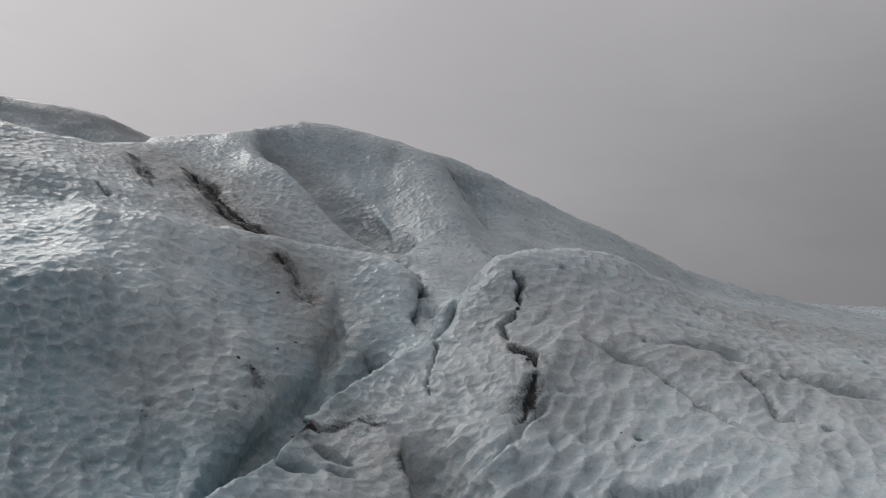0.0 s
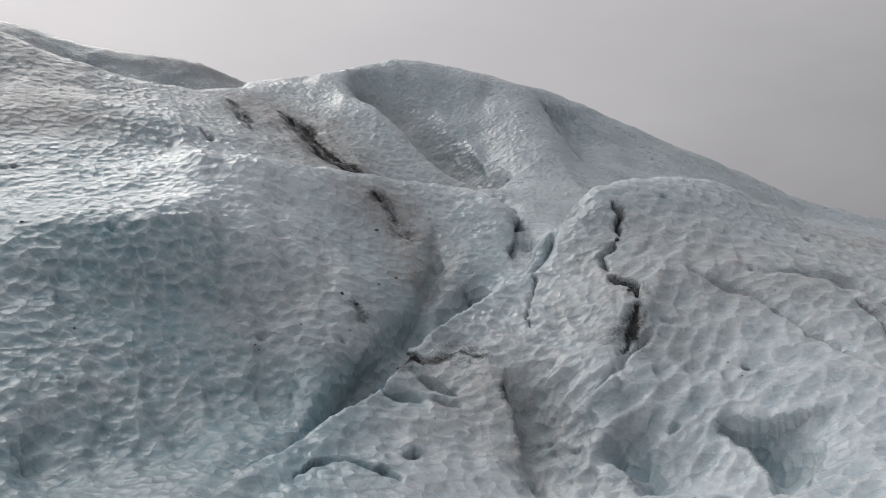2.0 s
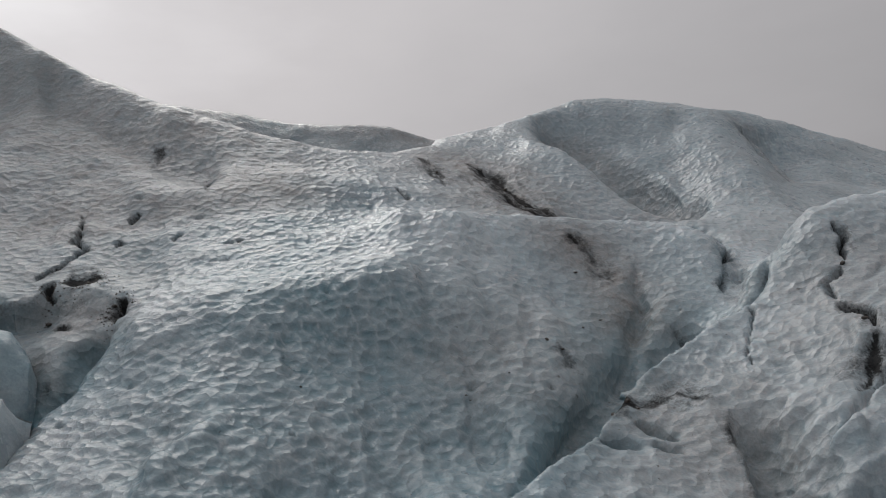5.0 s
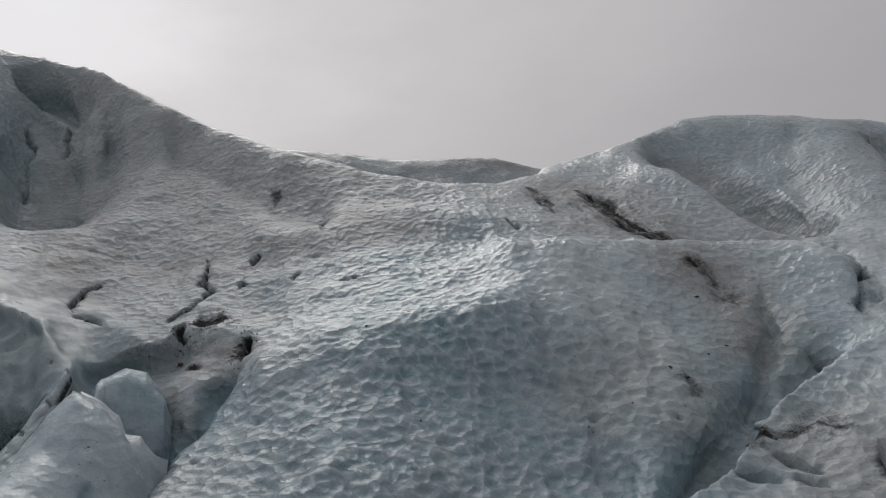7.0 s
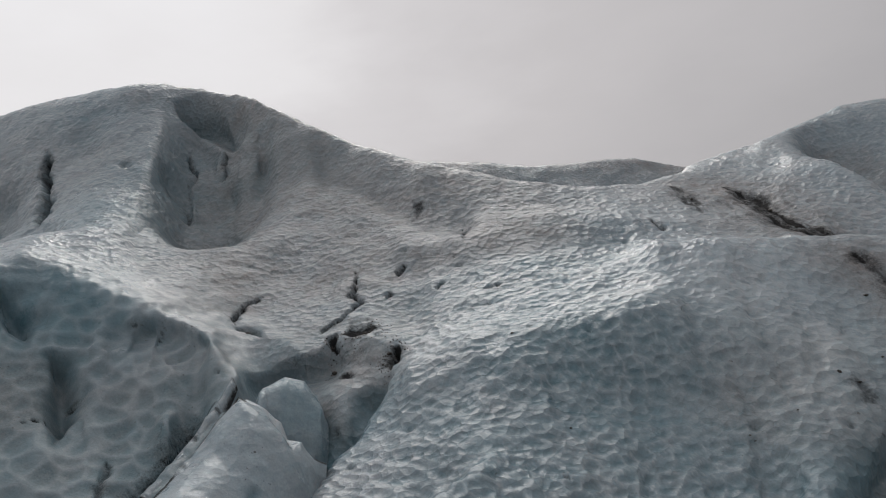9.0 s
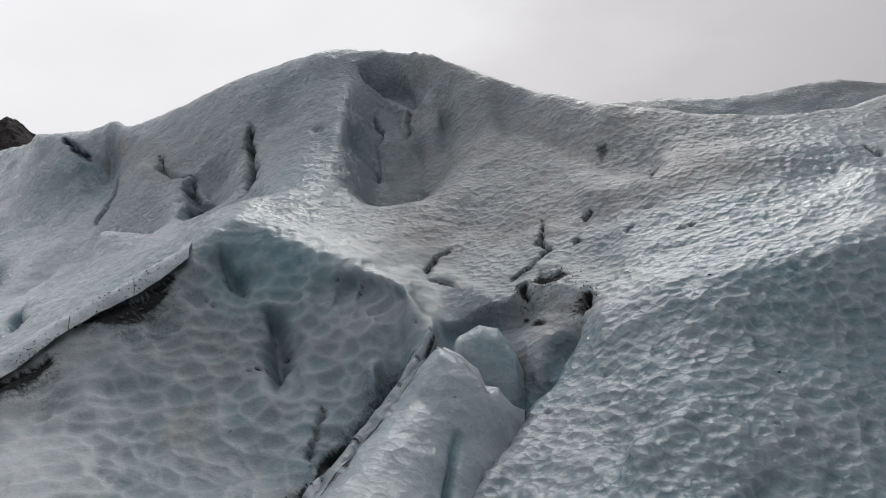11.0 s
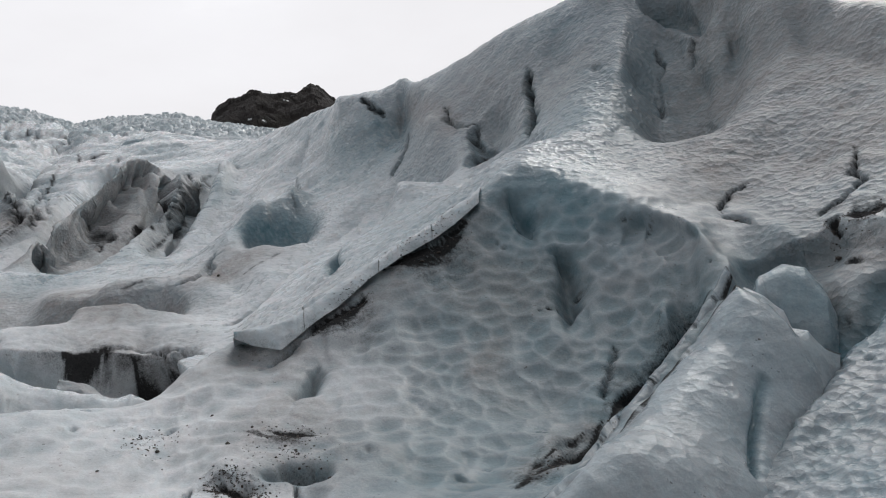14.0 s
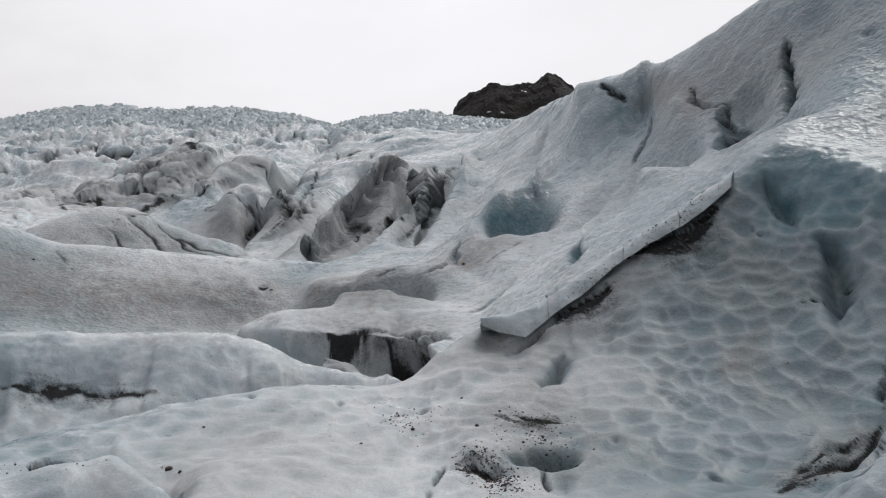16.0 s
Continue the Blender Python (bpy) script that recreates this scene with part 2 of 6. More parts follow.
line("far_ridge", (-21.92, 21.92, 10.33), (-20.34, 23.40, 10.27), (-19.17, 24.36, 10.21), (-17.78, 25.39, 9.95), (-16.56, 26.20, 9.63), (-15.50, 26.85, 9.48), (-13.93, 27.69, 9.37), (-13.10, 28.10, 9.33), (-12.26, 28.47, 9.05), (-11.11, 28.94, 8.67), (-10.09, 29.31, 8.31), (-8.54, 29.80, 7.92))
line("far_ridge_front", (-20.79, 20.79, 8.77), (-18.18, 23.10, 8.66), (-15.71, 24.85, 8.12), (-13.21, 26.27, 7.88), (-11.63, 27.00, 7.58), (-9.57, 27.80, 6.89))
line("far_ridge_foot", (-17.68, 17.68, 6.50), (-15.46, 19.65, 6.41), (-13.36, 21.13, 5.96), (-11.23, 22.33, 5.76), (-9.89, 22.96, 5.51), (-8.14, 23.64, 4.94))
line("far_ridge_back", (-25.46, 25.46, 11.04), (-22.26, 28.29, 10.91), (-19.24, 30.43, 10.24), (-16.18, 32.16, 9.94), (-14.24, 33.06, 9.58), (-11.72, 34.04, 8.73))
line("far_back", (-41.16, 43.65, 15.59), (-31.13, 51.29, 14.37), (-19.55, 56.73, 12.34), (-7.64, 59.51, 12.44))
line("low_right", (24.06, 54.97, 4.06), (26.59, 53.78, 3.79), (29.14, 52.45, 3.57), (39.21, 45.41, 3.20))
line("plain_right", (21.18, 138.39, 8.68), (48.17, 131.45, 6.48), (67.96, 122.40, 5.59), (91.48, 105.98, 4.95))
line("peak", (-26.02, 5.02, 9.51), (-24.86, 5.68, 9.24), (-23.64, 6.44, 9.05), (-22.44, 6.98, 8.88), (-21.23, 7.46, 8.90), (-19.23, 8.43, 9.15), (-18.10, 9.62, 9.51), (-17.14, 10.30, 9.59), (-16.59, 10.80, 9.49), (-15.24, 11.18, 8.92), (-13.91, 11.26, 8.33), (-12.43, 11.15, 7.37), (-10.99, 11.14, 6.46), (-9.65, 11.03, 5.81), (-8.63, 11.09, 5.37), (-7.72, 11.32, 5.01))
line("peak_back", (-32.19, 7.28, 9.88), (-28.33, 9.87, 9.59), (-24.79, 13.01, 10.13), (-21.05, 15.27, 9.59), (-15.97, 15.13, 7.37), (-12.13, 14.62, 5.72))
line("rim", (-11.90, 6.59, 4.60), (-11.53, 6.83, 4.25), (-11.07, 7.19, 4.06), (-10.44, 7.75, 4.01), (-10.34, 8.21, 4.19), (-10.72, 9.01, 4.69), (-11.72, 10.14, 5.71))
line("buttress", (-15.59, 9.78, 8.10), (-14.73, 8.89, 7.01), (-13.67, 7.92, 5.78), (-12.14, 6.76, 4.70))
line("buttress_in", (-15.05, 10.41, 7.20), (-14.30, 9.73, 6.14), (-13.47, 9.00, 5.16))
line("bowl_floor", (-12.64, 8.08, 4.40), (-12.59, 8.16, 4.15), (-11.95, 8.73, 3.99))
line("bowl_wall", (-14.09, 9.33, 5.51), (-13.22, 9.87, 5.40), (-14.63, 10.31, 6.79), (-12.99, 10.34, 6.37), (-14.57, 11.07, 8.01))
line("flank_l", (-16.41, 8.53, 7.29), (-15.89, 7.32, 6.28), (-17.80, 6.64, 6.04), (-19.85, 6.22, 7.08))
line("bowl_side", (-13.10, 10.64, 6.32), (-12.61, 10.07, 5.58), (-12.03, 9.34, 4.81))
line("right_wall", (-11.16, 10.47, 5.66), (-9.37, 9.86, 4.66), (-8.09, 9.53, 4.02), (-7.25, 9.56, 3.70))
line("plateau", (-10.53, 6.17, 3.65), (-9.92, 6.76, 3.43), (-9.43, 7.42, 3.32), (-8.57, 7.67, 3.06), (-7.95, 7.89, 3.09), (-7.09, 8.15, 2.98), (-6.42, 8.31, 2.97))
line("plateau_low", (-8.97, 6.02, 2.79), (-8.79, 6.61, 2.79), (-7.66, 6.27, 2.30), (-7.17, 6.23, 2.04), (-7.03, 6.54, 2.21), (-6.42, 6.73, 2.11), (-6.57, 7.41, 2.36))
line("near_crest", (-7.64, 5.48, 1.97), (-8.09, 5.53, 2.39), (-8.80, 5.54, 2.70), (-9.71, 5.17, 3.17), (-10.42, 4.86, 3.60), (-10.67, 4.54, 3.74), (-10.68, 3.99, 3.42), (-10.61, 3.59, 3.10), (-10.52, 3.21, 2.82), (-10.39, 2.54, 2.54), (-10.39, 2.08, 2.35), (-10.18, 1.57, 2.02), (-9.95, 1.03, 1.73), (-9.78, 0.64, 1.58))
line("band_top", (-11.66, 6.39, 4.51), (-11.84, 5.83, 4.40), (-11.86, 5.31, 4.31), (-11.96, 4.83, 4.13), (-12.04, 4.35, 3.87), (-12.00, 3.84, 3.55), (-11.85, 3.31, 3.17), (-11.69, 2.72, 2.84), (-11.43, 1.99, 2.37), (-10.93, 1.23, 1.88), (-10.78, 0.60, 1.71), (-10.60, 0.15, 1.57))
line("band_back", (-13.34, 5.94, 4.02), (-14.08, 5.18, 3.64))
line("band_end", (-12.19, 0.53, 1.33), (-12.20, 0.18, 1.26))
line("slab", (-15.98, 4.13, 4.60), (-15.06, 4.77, 4.31), (-14.43, 4.10, 3.89), (-14.23, 3.29, 3.52), (-13.78, 2.48, 3.11), (-12.80, 1.57, 2.26), (-12.15, 1.08, 1.92))
line("slab_back", (-16.69, 3.26, 3.24), (-18.43, 4.60, 4.36), (-17.16, 5.45, 4.45))
line("face_high", (-10.00, 2.84, 2.19), (-9.96, 3.62, 2.43), (-9.69, 4.31, 2.44), (-9.22, 4.82, 2.43), (-8.68, 5.16, 2.34), (-8.03, 5.26, 1.99))
line("face_mid", (-9.59, 0.34, 1.42), (-9.55, 0.96, 1.42), (-9.12, 1.80, 1.38), (-8.99, 2.74, 1.47), (-8.74, 3.47, 1.39), (-8.56, 4.12, 1.45), (-8.09, 4.60, 1.39), (-7.70, 4.66, 1.44))
line("face_low", (-8.49, 0.31, 0.97), (-8.10, 1.27, 0.86), (-7.93, 2.45, 0.81), (-7.67, 3.18, 0.67), (-7.39, 3.56, 0.69))
line("face_foot", (-7.20, 0.01, 0.63), (-6.92, 1.03, 0.49), (-6.87, 2.14, 0.34), (-6.62, 2.56, 0.35))
line("lip", (-7.47, 5.37, 1.93), (-7.17, 4.93, 1.57), (-7.00, 4.45, 1.26), (-6.69, 3.81, 0.90), (-6.33, 3.21, 0.65), (-6.00, 2.74, 0.44), (-5.81, 2.43, 0.35))
line("lip_back", (-7.47, 4.83, 1.14), (-7.21, 4.11, 0.70), (-6.87, 3.48, 0.42), (-6.50, 2.86, 0.24))
line("moat", (-6.81, 4.92, 1.38), (-6.47, 4.17, 0.91), (-6.09, 3.45, 0.59), (-5.63, 2.83, 0.38))
line("gorge", (-6.94, 5.08, 0.96), (-6.51, 5.15, 0.73), (-6.27, 5.43, 0.71), (-5.78, 4.78, 0.41), (-5.38, 3.99, 0.13))
line("gorge_floor", (-5.66, 3.39, 0.19), (-5.84, 3.85, 0.22), (-6.25, 4.33, 0.54), (-5.92, 4.44, 0.45), (-4.96, 3.38, 0.22), (-4.91, 2.70, 0.28))
line("dome_edge", (-6.26, 6.47, 1.80), (-6.10, 5.92, 1.43), (-5.94, 5.51, 1.13), (-5.67, 4.76, 0.71), (-5.41, 4.12, 0.45), (-5.09, 3.54, 0.25))
line("hump_small", (-4.85, -3.18, 1.00), (-5.06, -2.83, 1.00), (-5.15, -2.67, 1.03), (-5.35, -2.49, 1.01), (-5.43, -2.32, 1.02), (-5.30, -2.10, 0.93), (-5.16, -1.91, 0.82))
line("hump_small_back", (-5.76, -3.22, 0.61), (-5.95, -3.09, 0.57), (-6.16, -2.64, 0.50), (-6.11, -2.22, 0.43))
line("hump_near", (-7.14, -5.14, 0.88), (-7.52, -4.17, 0.95), (-7.82, -3.81, 1.03), (-8.11, -3.41, 1.08), (-8.39, -2.96, 1.14), (-8.66, -2.46, 1.22), (-8.90, -1.92, 1.21), (-9.10, -1.34, 1.17), (-9.27, -0.73, 1.12), (-9.49, -0.44, 1.24), (-9.90, -0.05, 1.56), (-10.10, 0.31, 1.70))
line("hump_front", (-6.51, -4.48, 0.88), (-7.10, -3.47, 0.92), (-7.44, -2.65, 0.90), (-7.81, -1.73, 0.88), (-8.14, -0.97, 0.83), (-8.19, -0.43, 0.79))
line("hump_foot", (-6.27, -2.05, 0.71), (-6.63, -1.51, 0.65), (-7.28, -0.53, 0.54), (-6.80, 0.02, 0.44), (-6.67, 0.67, 0.32))
line("hump_back", (-8.03, -5.79, 0.32), (-8.57, -4.76, 0.35), (-9.21, -3.88, 0.43), (-9.81, -2.80, 0.53), (-10.38, -1.55, 0.48), (-10.58, -0.71, 0.52))
line("wave_base", (-9.31, -6.40, 1.55), (-9.81, -5.41, 1.41), (-10.20, -4.39, 1.24), (-10.17, -3.63, 1.07))
line("wave_mid", (-9.48, -6.51, 1.93), (-10.03, -5.53, 1.81), (-10.53, -4.37, 1.64), (-10.85, -3.17, 1.46), (-10.86, -2.30, 1.25))
line("wave", (-9.74, -7.01, 2.26), (-10.51, -5.78, 2.16), (-10.81, -5.21, 2.10), (-11.09, -4.58, 2.01), (-11.34, -3.91, 1.97), (-11.57, -3.19, 1.91), (-11.68, -2.75, 1.75), (-11.61, -2.12, 1.41), (-11.42, -1.31, 1.23), (-11.18, -0.68, 1.17))
line("wave_back", (-10.95, -7.89, 1.60), (-11.82, -6.52, 1.45), (-12.47, -5.18, 1.25), (-13.10, -3.65, 1.08), (-12.78, -2.37, 0.55), (-12.42, -1.39, 0.44))
line("shelf", (-15.03, -3.80, 2.05), (-15.15, -3.28, 2.31), (-15.40, -2.48, 2.34), (-15.47, -0.99, 2.18), (-15.00, -0.13, 2.05), (-13.99, 0.43, 1.81))
line("shelf_low", (-13.91, -2.87, 1.71), (-14.27, -1.95, 1.71), (-14.37, -0.97, 1.66))
line("shelf_floor", (-13.02, -2.18, 1.30), (-13.12, -1.48, 1.22), (-12.98, -0.75, 1.16))
line("shelf_back", (-17.58, -3.86, 1.30), (-17.84, -2.43, 1.27), (-17.49, -0.58, 1.09))
line("long_slope", (-19.48, -14.02, 6.32), (-21.07, -11.48, 5.48), (-21.68, -10.30, 5.00), (-22.24, -9.01, 4.85), (-22.76, -7.63, 4.65), (-23.20, -6.15, 4.41), (-23.55, -4.60, 4.14), (-23.75, -3.47, 4.03), (-24.35, -2.69, 4.23), (-25.44, -1.69, 4.70))
line("long_base", (-15.82, -11.40, 2.85), (-17.10, -9.38, 2.58), (-18.04, -7.40, 2.33), (-19.30, -5.24, 2.16), (-19.95, -4.70, 2.46))
line("long_mid", (-17.45, -12.57, 4.45), (-18.86, -10.31, 3.87), (-19.91, -8.12, 3.55), (-20.77, -5.57, 3.23), (-21.44, -3.95, 3.21))
line("long_back", (-23.53, -16.95, 5.96), (-25.45, -13.90, 4.90), (-26.86, -10.93, 4.18), (-28.99, -7.72, 4.03), (-29.65, -4.57, 3.72))
line("mid_hump", (-30.30, -15.43, 6.94), (-30.90, -14.19, 7.54), (-31.39, -13.07, 7.79), (-31.77, -12.10, 7.68), (-32.26, -10.72, 6.94), (-32.02, -7.98, 5.79))
line("mid_back", (-35.64, -18.17, 6.87), (-36.91, -15.42, 7.19), (-37.94, -12.67, 6.36), (-36.86, -9.23, 5.33))
line("plain_c", (-119.65, -90.47, 38.33), (-131.95, -71.33, 40.67), (-139.45, -55.25, 42.42), (-145.45, -36.65, 41.85), (-138.72, -18.88, 39.23))
line("skyline_c", (-99.42, -10.76, 27.57), (-74.84, -4.91, 20.68), (-65.00, -0.73, 18.44), (-57.96, 2.04, 16.29), (-47.80, 4.42, 13.64), (-39.67, 5.14, 12.25), (-32.55, 5.41, 10.90), (-26.87, 5.85, 9.74))
line("wall_c", (-25.62, 4.44, 7.55), (-24.29, 3.18, 5.90), (-22.35, 5.44, 6.65), (-23.09, 6.56, 7.59), (-20.59, 4.12, 5.11))
line("low_c", (-19.76, -3.09, 3.17), (-18.90, -1.91, 2.94), (-18.97, -1.11, 3.08), (-18.50, 0.23, 3.19), (-16.78, 0.75, 2.64), (-16.94, 1.39, 3.07))
line("low_d", (-16.86, -2.21, 2.54), (-16.77, -1.04, 2.44), (-16.00, 0.11, 2.19), (-14.99, 0.60, 2.06))
line("l1_back", (-43.16, -29.58, 10.16), (-47.89, -26.02, 11.28), (-50.58, -25.57, 12.25), (-55.71, -24.96, 13.79), (-59.36, -24.75, 15.05), (-70.10, -24.07, 18.70), (-79.91, -21.85, 22.04))
line("cr_l1", (-39.60, -27.13, 9.85), (-43.93, -23.87, 10.92), (-46.41, -23.45, 11.84), (-51.11, -22.88, 13.30), (-54.46, -22.69, 14.49), (-64.32, -22.06, 17.94), (-73.32, -20.01, 21.10))
line("l2_back", (-45.04, -16.49, 9.30), (-47.60, -15.76, 10.36), (-52.48, -14.68, 13.06), (-57.29, -13.52, 15.24), (-57.73, -11.46, 14.70))
line("cr_l2", (-41.32, -15.12, 9.08), (-43.67, -14.45, 10.07), (-48.16, -13.46, 12.60), (-52.56, -12.39, 14.65), (-52.97, -10.49, 14.15))
line("l3_back", (-72.45, -44.49, 17.40), (-75.43, -39.22, 18.16), (-80.78, -38.25, 20.91), (-85.23, -39.02, 23.24), (-91.44, -35.52, 25.50))
line("cr_l3", (-66.47, -40.81, 16.77), (-69.21, -35.97, 17.50), (-74.12, -35.07, 20.07), (-78.20, -35.78, 22.26), (-83.90, -32.56, 24.38))
line("l4_back", (-101.61, -39.45, 28.39), (-103.41, -34.47, 30.44), (-104.10, -32.31, 30.20), (-105.17, -28.66, 29.53))
line("cr_l4", (-93.23, -36.16, 27.13), (-94.88, -31.59, 29.04), (-95.52, -29.61, 28.83), (-96.49, -26.25, 28.22))
line("l6_back", (-45.38, -11.74, 10.26), (-46.65, -11.13, 11.07), (-45.88, -9.57, 10.42), (-47.12, -8.92, 10.96), (-45.02, -8.28, 9.90))
line("cr_l6", (-41.63, -10.76, 9.96), (-42.80, -10.20, 10.72), (-42.10, -8.76, 10.12), (-43.23, -8.17, 10.63), (-41.31, -7.58, 9.63))
line("l8_back", (-81.43, -7.22, 21.63), (-67.08, -8.22, 16.59), (-56.02, -8.66, 12.58), (-47.13, -8.90, 9.28), (-39.31, -9.03, 6.35))
line("cr_l8", (-74.66, -7.12, 20.77), (-61.49, -7.95, 16.01), (-51.34, -8.28, 12.21), (-43.18, -8.44, 9.10), (-36.01, -8.52, 6.33))
line("face_back", (-40.31, -1.38, 10.54), (-39.17, -2.34, 10.23), (-35.75, -3.94, 7.95), (-32.35, -4.75, 6.18), (-30.54, -5.70, 4.97))
line("cr_face", (-36.97, -1.52, 10.19), (-35.92, -2.39, 9.89), (-32.78, -3.83, 7.77), (-29.65, -4.55, 6.11), (-27.98, -5.42, 4.98))
line("face_in", (-36.49, -0.77, 9.38), (-35.45, -1.81, 8.72), (-32.89, -2.75, 6.74), (-30.30, -3.48, 5.32), (-28.67, -4.35, 4.70))
line("rib1_back", (-37.60, 0.19, 9.59), (-33.24, -0.50, 6.96), (-31.58, -1.26, 6.03), (-27.64, -2.91, 4.36))
line("cr_rib1", (-34.50, -0.06, 9.30), (-30.49, -0.67, 6.84), (-28.97, -1.36, 5.97), (-25.34, -2.84, 4.39))
line("rib_val", (-35.50, 0.31, 8.99), (-31.50, -0.05, 6.71), (-26.98, -1.11, 4.62))
line("rib3_back", (-39.19, 2.06, 10.32), (-32.68, 1.03, 7.12), (-27.46, -0.49, 4.35))
line("cr_rib3", (-35.96, 1.64, 9.98), (-29.99, 0.74, 6.98), (-25.19, -0.62, 4.38))
line("rib_val2", (-32.84, 3.22, 8.83), (-26.48, 1.02, 5.26), (-24.00, -0.28, 4.07))
line("alcove_rim", (-20.30, 0.30, 3.76), (-20.98, 0.85, 4.48), (-21.15, 1.47, 4.77), (-21.27, 2.35, 5.09), (-22.42, 2.85, 6.06))
line("alcove_wall", (-20.70, 1.44, 3.90), (-20.74, 2.09, 3.79), (-20.53, 2.66, 3.84))
line("alcove_lip", (-19.37, 0.99, 3.82), (-19.44, 1.56, 3.94), (-19.29, 2.08, 3.83), (-19.11, 2.68, 3.88))
line("alcove_top", (-23.89, 2.28, 5.90), (-24.43, 1.79, 5.87))

for bearing in range(140, 318, 8):   # the ice behind the camera
    s, c = -math.sin(radians(bearing)), math.cos(radians(bearing))
    line("behind", (5 * s, 5 * c, 0.2), (6 * s, 6 * c, 0.1))
    line("behind_far", (30 * s, 30 * c, -1.5), (34 * s, 34 * c, -2.0))
for bearing in range(-40, 318, 10):   # the far plain
    s, c = -math.sin(radians(bearing)), math.cos(radians(bearing))
    high = 68 < bearing < 132   # the ice field above the icefall
    line("plain", (600 * s, 600 * c, 130.0 if high else -14.0), (2900 * s, 2900 * c, 300.0 if high else -45.0))

for far, low in ((1.25, 0.0), (1.6, 0.0), (2.2, 0.0), (3.0, 0.02)):   # the ice underfoot
    line("stand", *[(-far * math.sin(radians(b)), far * math.cos(radians(b)), low) for b in range(-44, 325, 8)])

BEARING = np.concatenate([np.arange(-42, 132, 0.25), np.arange(132, 318, 3.0)])   # degrees to the left of ahead
LOGR = np.concatenate([np.arange(math.log(1.2), math.log(60), 0.014), np.linspace(math.log(60), math.log(3000), 60)])


def grid_index(x, y):
    b = (np.degrees(np.arctan2(-x, y)) + 42) % 360 - 42
    return np.interp(b, BEARING, np.arange(len(BEARING))), np.interp(np.log(np.hypot(x, y)), LOGR, np.arange(len(LOGR)))


def sheet():
    """The rise over the camera's eye for each bearing and log of the distance, stretched between the lines to fit its
    view.
    """
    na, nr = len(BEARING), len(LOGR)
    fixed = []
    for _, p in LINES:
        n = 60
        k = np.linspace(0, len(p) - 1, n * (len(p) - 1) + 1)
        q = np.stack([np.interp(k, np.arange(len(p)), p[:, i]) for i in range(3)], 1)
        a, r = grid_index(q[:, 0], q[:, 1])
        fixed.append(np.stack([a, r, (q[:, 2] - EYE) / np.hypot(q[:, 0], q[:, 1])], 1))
    fixed = np.concatenate(fixed)

    def lap(e):
        up = np.concatenate([e[:, :1], e[:, :-1]], 1)
        dn = np.concatenate([e[:, 1:], e[:, -1:]], 1)
        return np.roll(e, 1, 0) + np.roll(e, -1, 0) + up + dn - 4 * e

    e = None
    for step in (16, 8, 4, 2, 1):
        ca, cr = -(-na // step), -(-nr // step)
        i = np.minimum((fixed[:, 0] / step + 0.5).astype(int), ca - 1) * cr + np.minimum((fixed[:, 1] / step + 0.5).astype(int), cr - 1)
        count = np.bincount(i, minlength=ca * cr)
        mean = np.bincount(i, fixed[:, 2], ca * cr) / np.maximum(count, 1)
        held, mean = (count > 0).reshape(ca, cr), mean.reshape(ca, cr)
        if e is None:
            e = np.full((ca, cr), fixed[:, 2].mean())
        else:
            e = np.repeat(np.repeat(e, 2, 0), 2, 1)[:ca, :cr]
        for _ in range(400 if step > 2 else 160):
            e[held] = mean[held]
            e = e + 0.22 * lap(e)
        e[held] = mean[held]
    for _ in range(200):   # rounds the crests
        e = e - 0.03 * lap(lap(e))
        e[held] += 0.35 * (mean[held] - e[held])
    return e


def lookup(e, a, r):
    a0, r0 = np.clip(np.floor(a).astype(int), 0, e.shape[0] - 1), np.clip(np.floor(r).astype(int), 0, e.shape[1] - 2)
    fa, fr = np.clip(a - a0, 0, 1), np.clip(r - r0, 0, 1)
    a1 = (a0 + 1) % e.shape[0]
    return (e[a0, r0] * (1 - fr) + e[a0, r0 + 1] * fr) * (1 - fa) + (e[a1, r0] * (1 - fr) + e[a1, r0 + 1] * fr) * fa


# ---- the sheet of ice ----
def part(name, bm, mat, parent=None, label="", smooth=True):
    """A bmesh as one mesh object, under a thing or a part."""
    me = bpy.data.meshes.new(name)
    bm.to_mesh(me)
    bm.free()
    me.materials.append(mat)
    if smooth:
        me.polygons.foreach_set("use_smooth", np.ones(len(me.polygons), bool))
    ob = new(name, me)
    if parent:
        ob.parent = parent
    if label:
        ob["label"] = label
    return ob


def grid_mesh(name, p, mat, closed=False, **attributes):
    """A mesh from rows and columns of places, with float attributes of its points."""
    na, nr = p.shape[:2]
    i = np.arange(na * nr).reshape(na, nr)
    j = np.roll(i, -1, 0) if closed else i[1:]
    i = i if closed else i[:-1]
    q = np.stack([i[:, :-1], i[:, 1:], j[:, 1:], j[:, :-1]], -1).reshape(-1, 4)
    me = bpy.data.meshes.new(name)
    me.vertices.add(na * nr)
    me.vertices.foreach_set("co", p.reshape(-1).astype(np.float32))
    me.loops.add(q.size)
    me.loops.foreach_set("vertex_index", q.reshape(-1).astype(np.int32))
    me.polygons.add(len(q))
    me.polygons.foreach_set("loop_start", np.arange(0, q.size, 4, dtype=np.int32))
    me.polygons.foreach_set("use_smooth", np.ones(len(q), bool))
    for key, value in attributes.items():
        me.attributes.new(key, "FLOAT", "POINT").data.foreach_set("value", value.reshape(-1).astype(np.float32))
    me.update(calc_edges=True)
    me.materials.append(mat)
    return new(name, me)


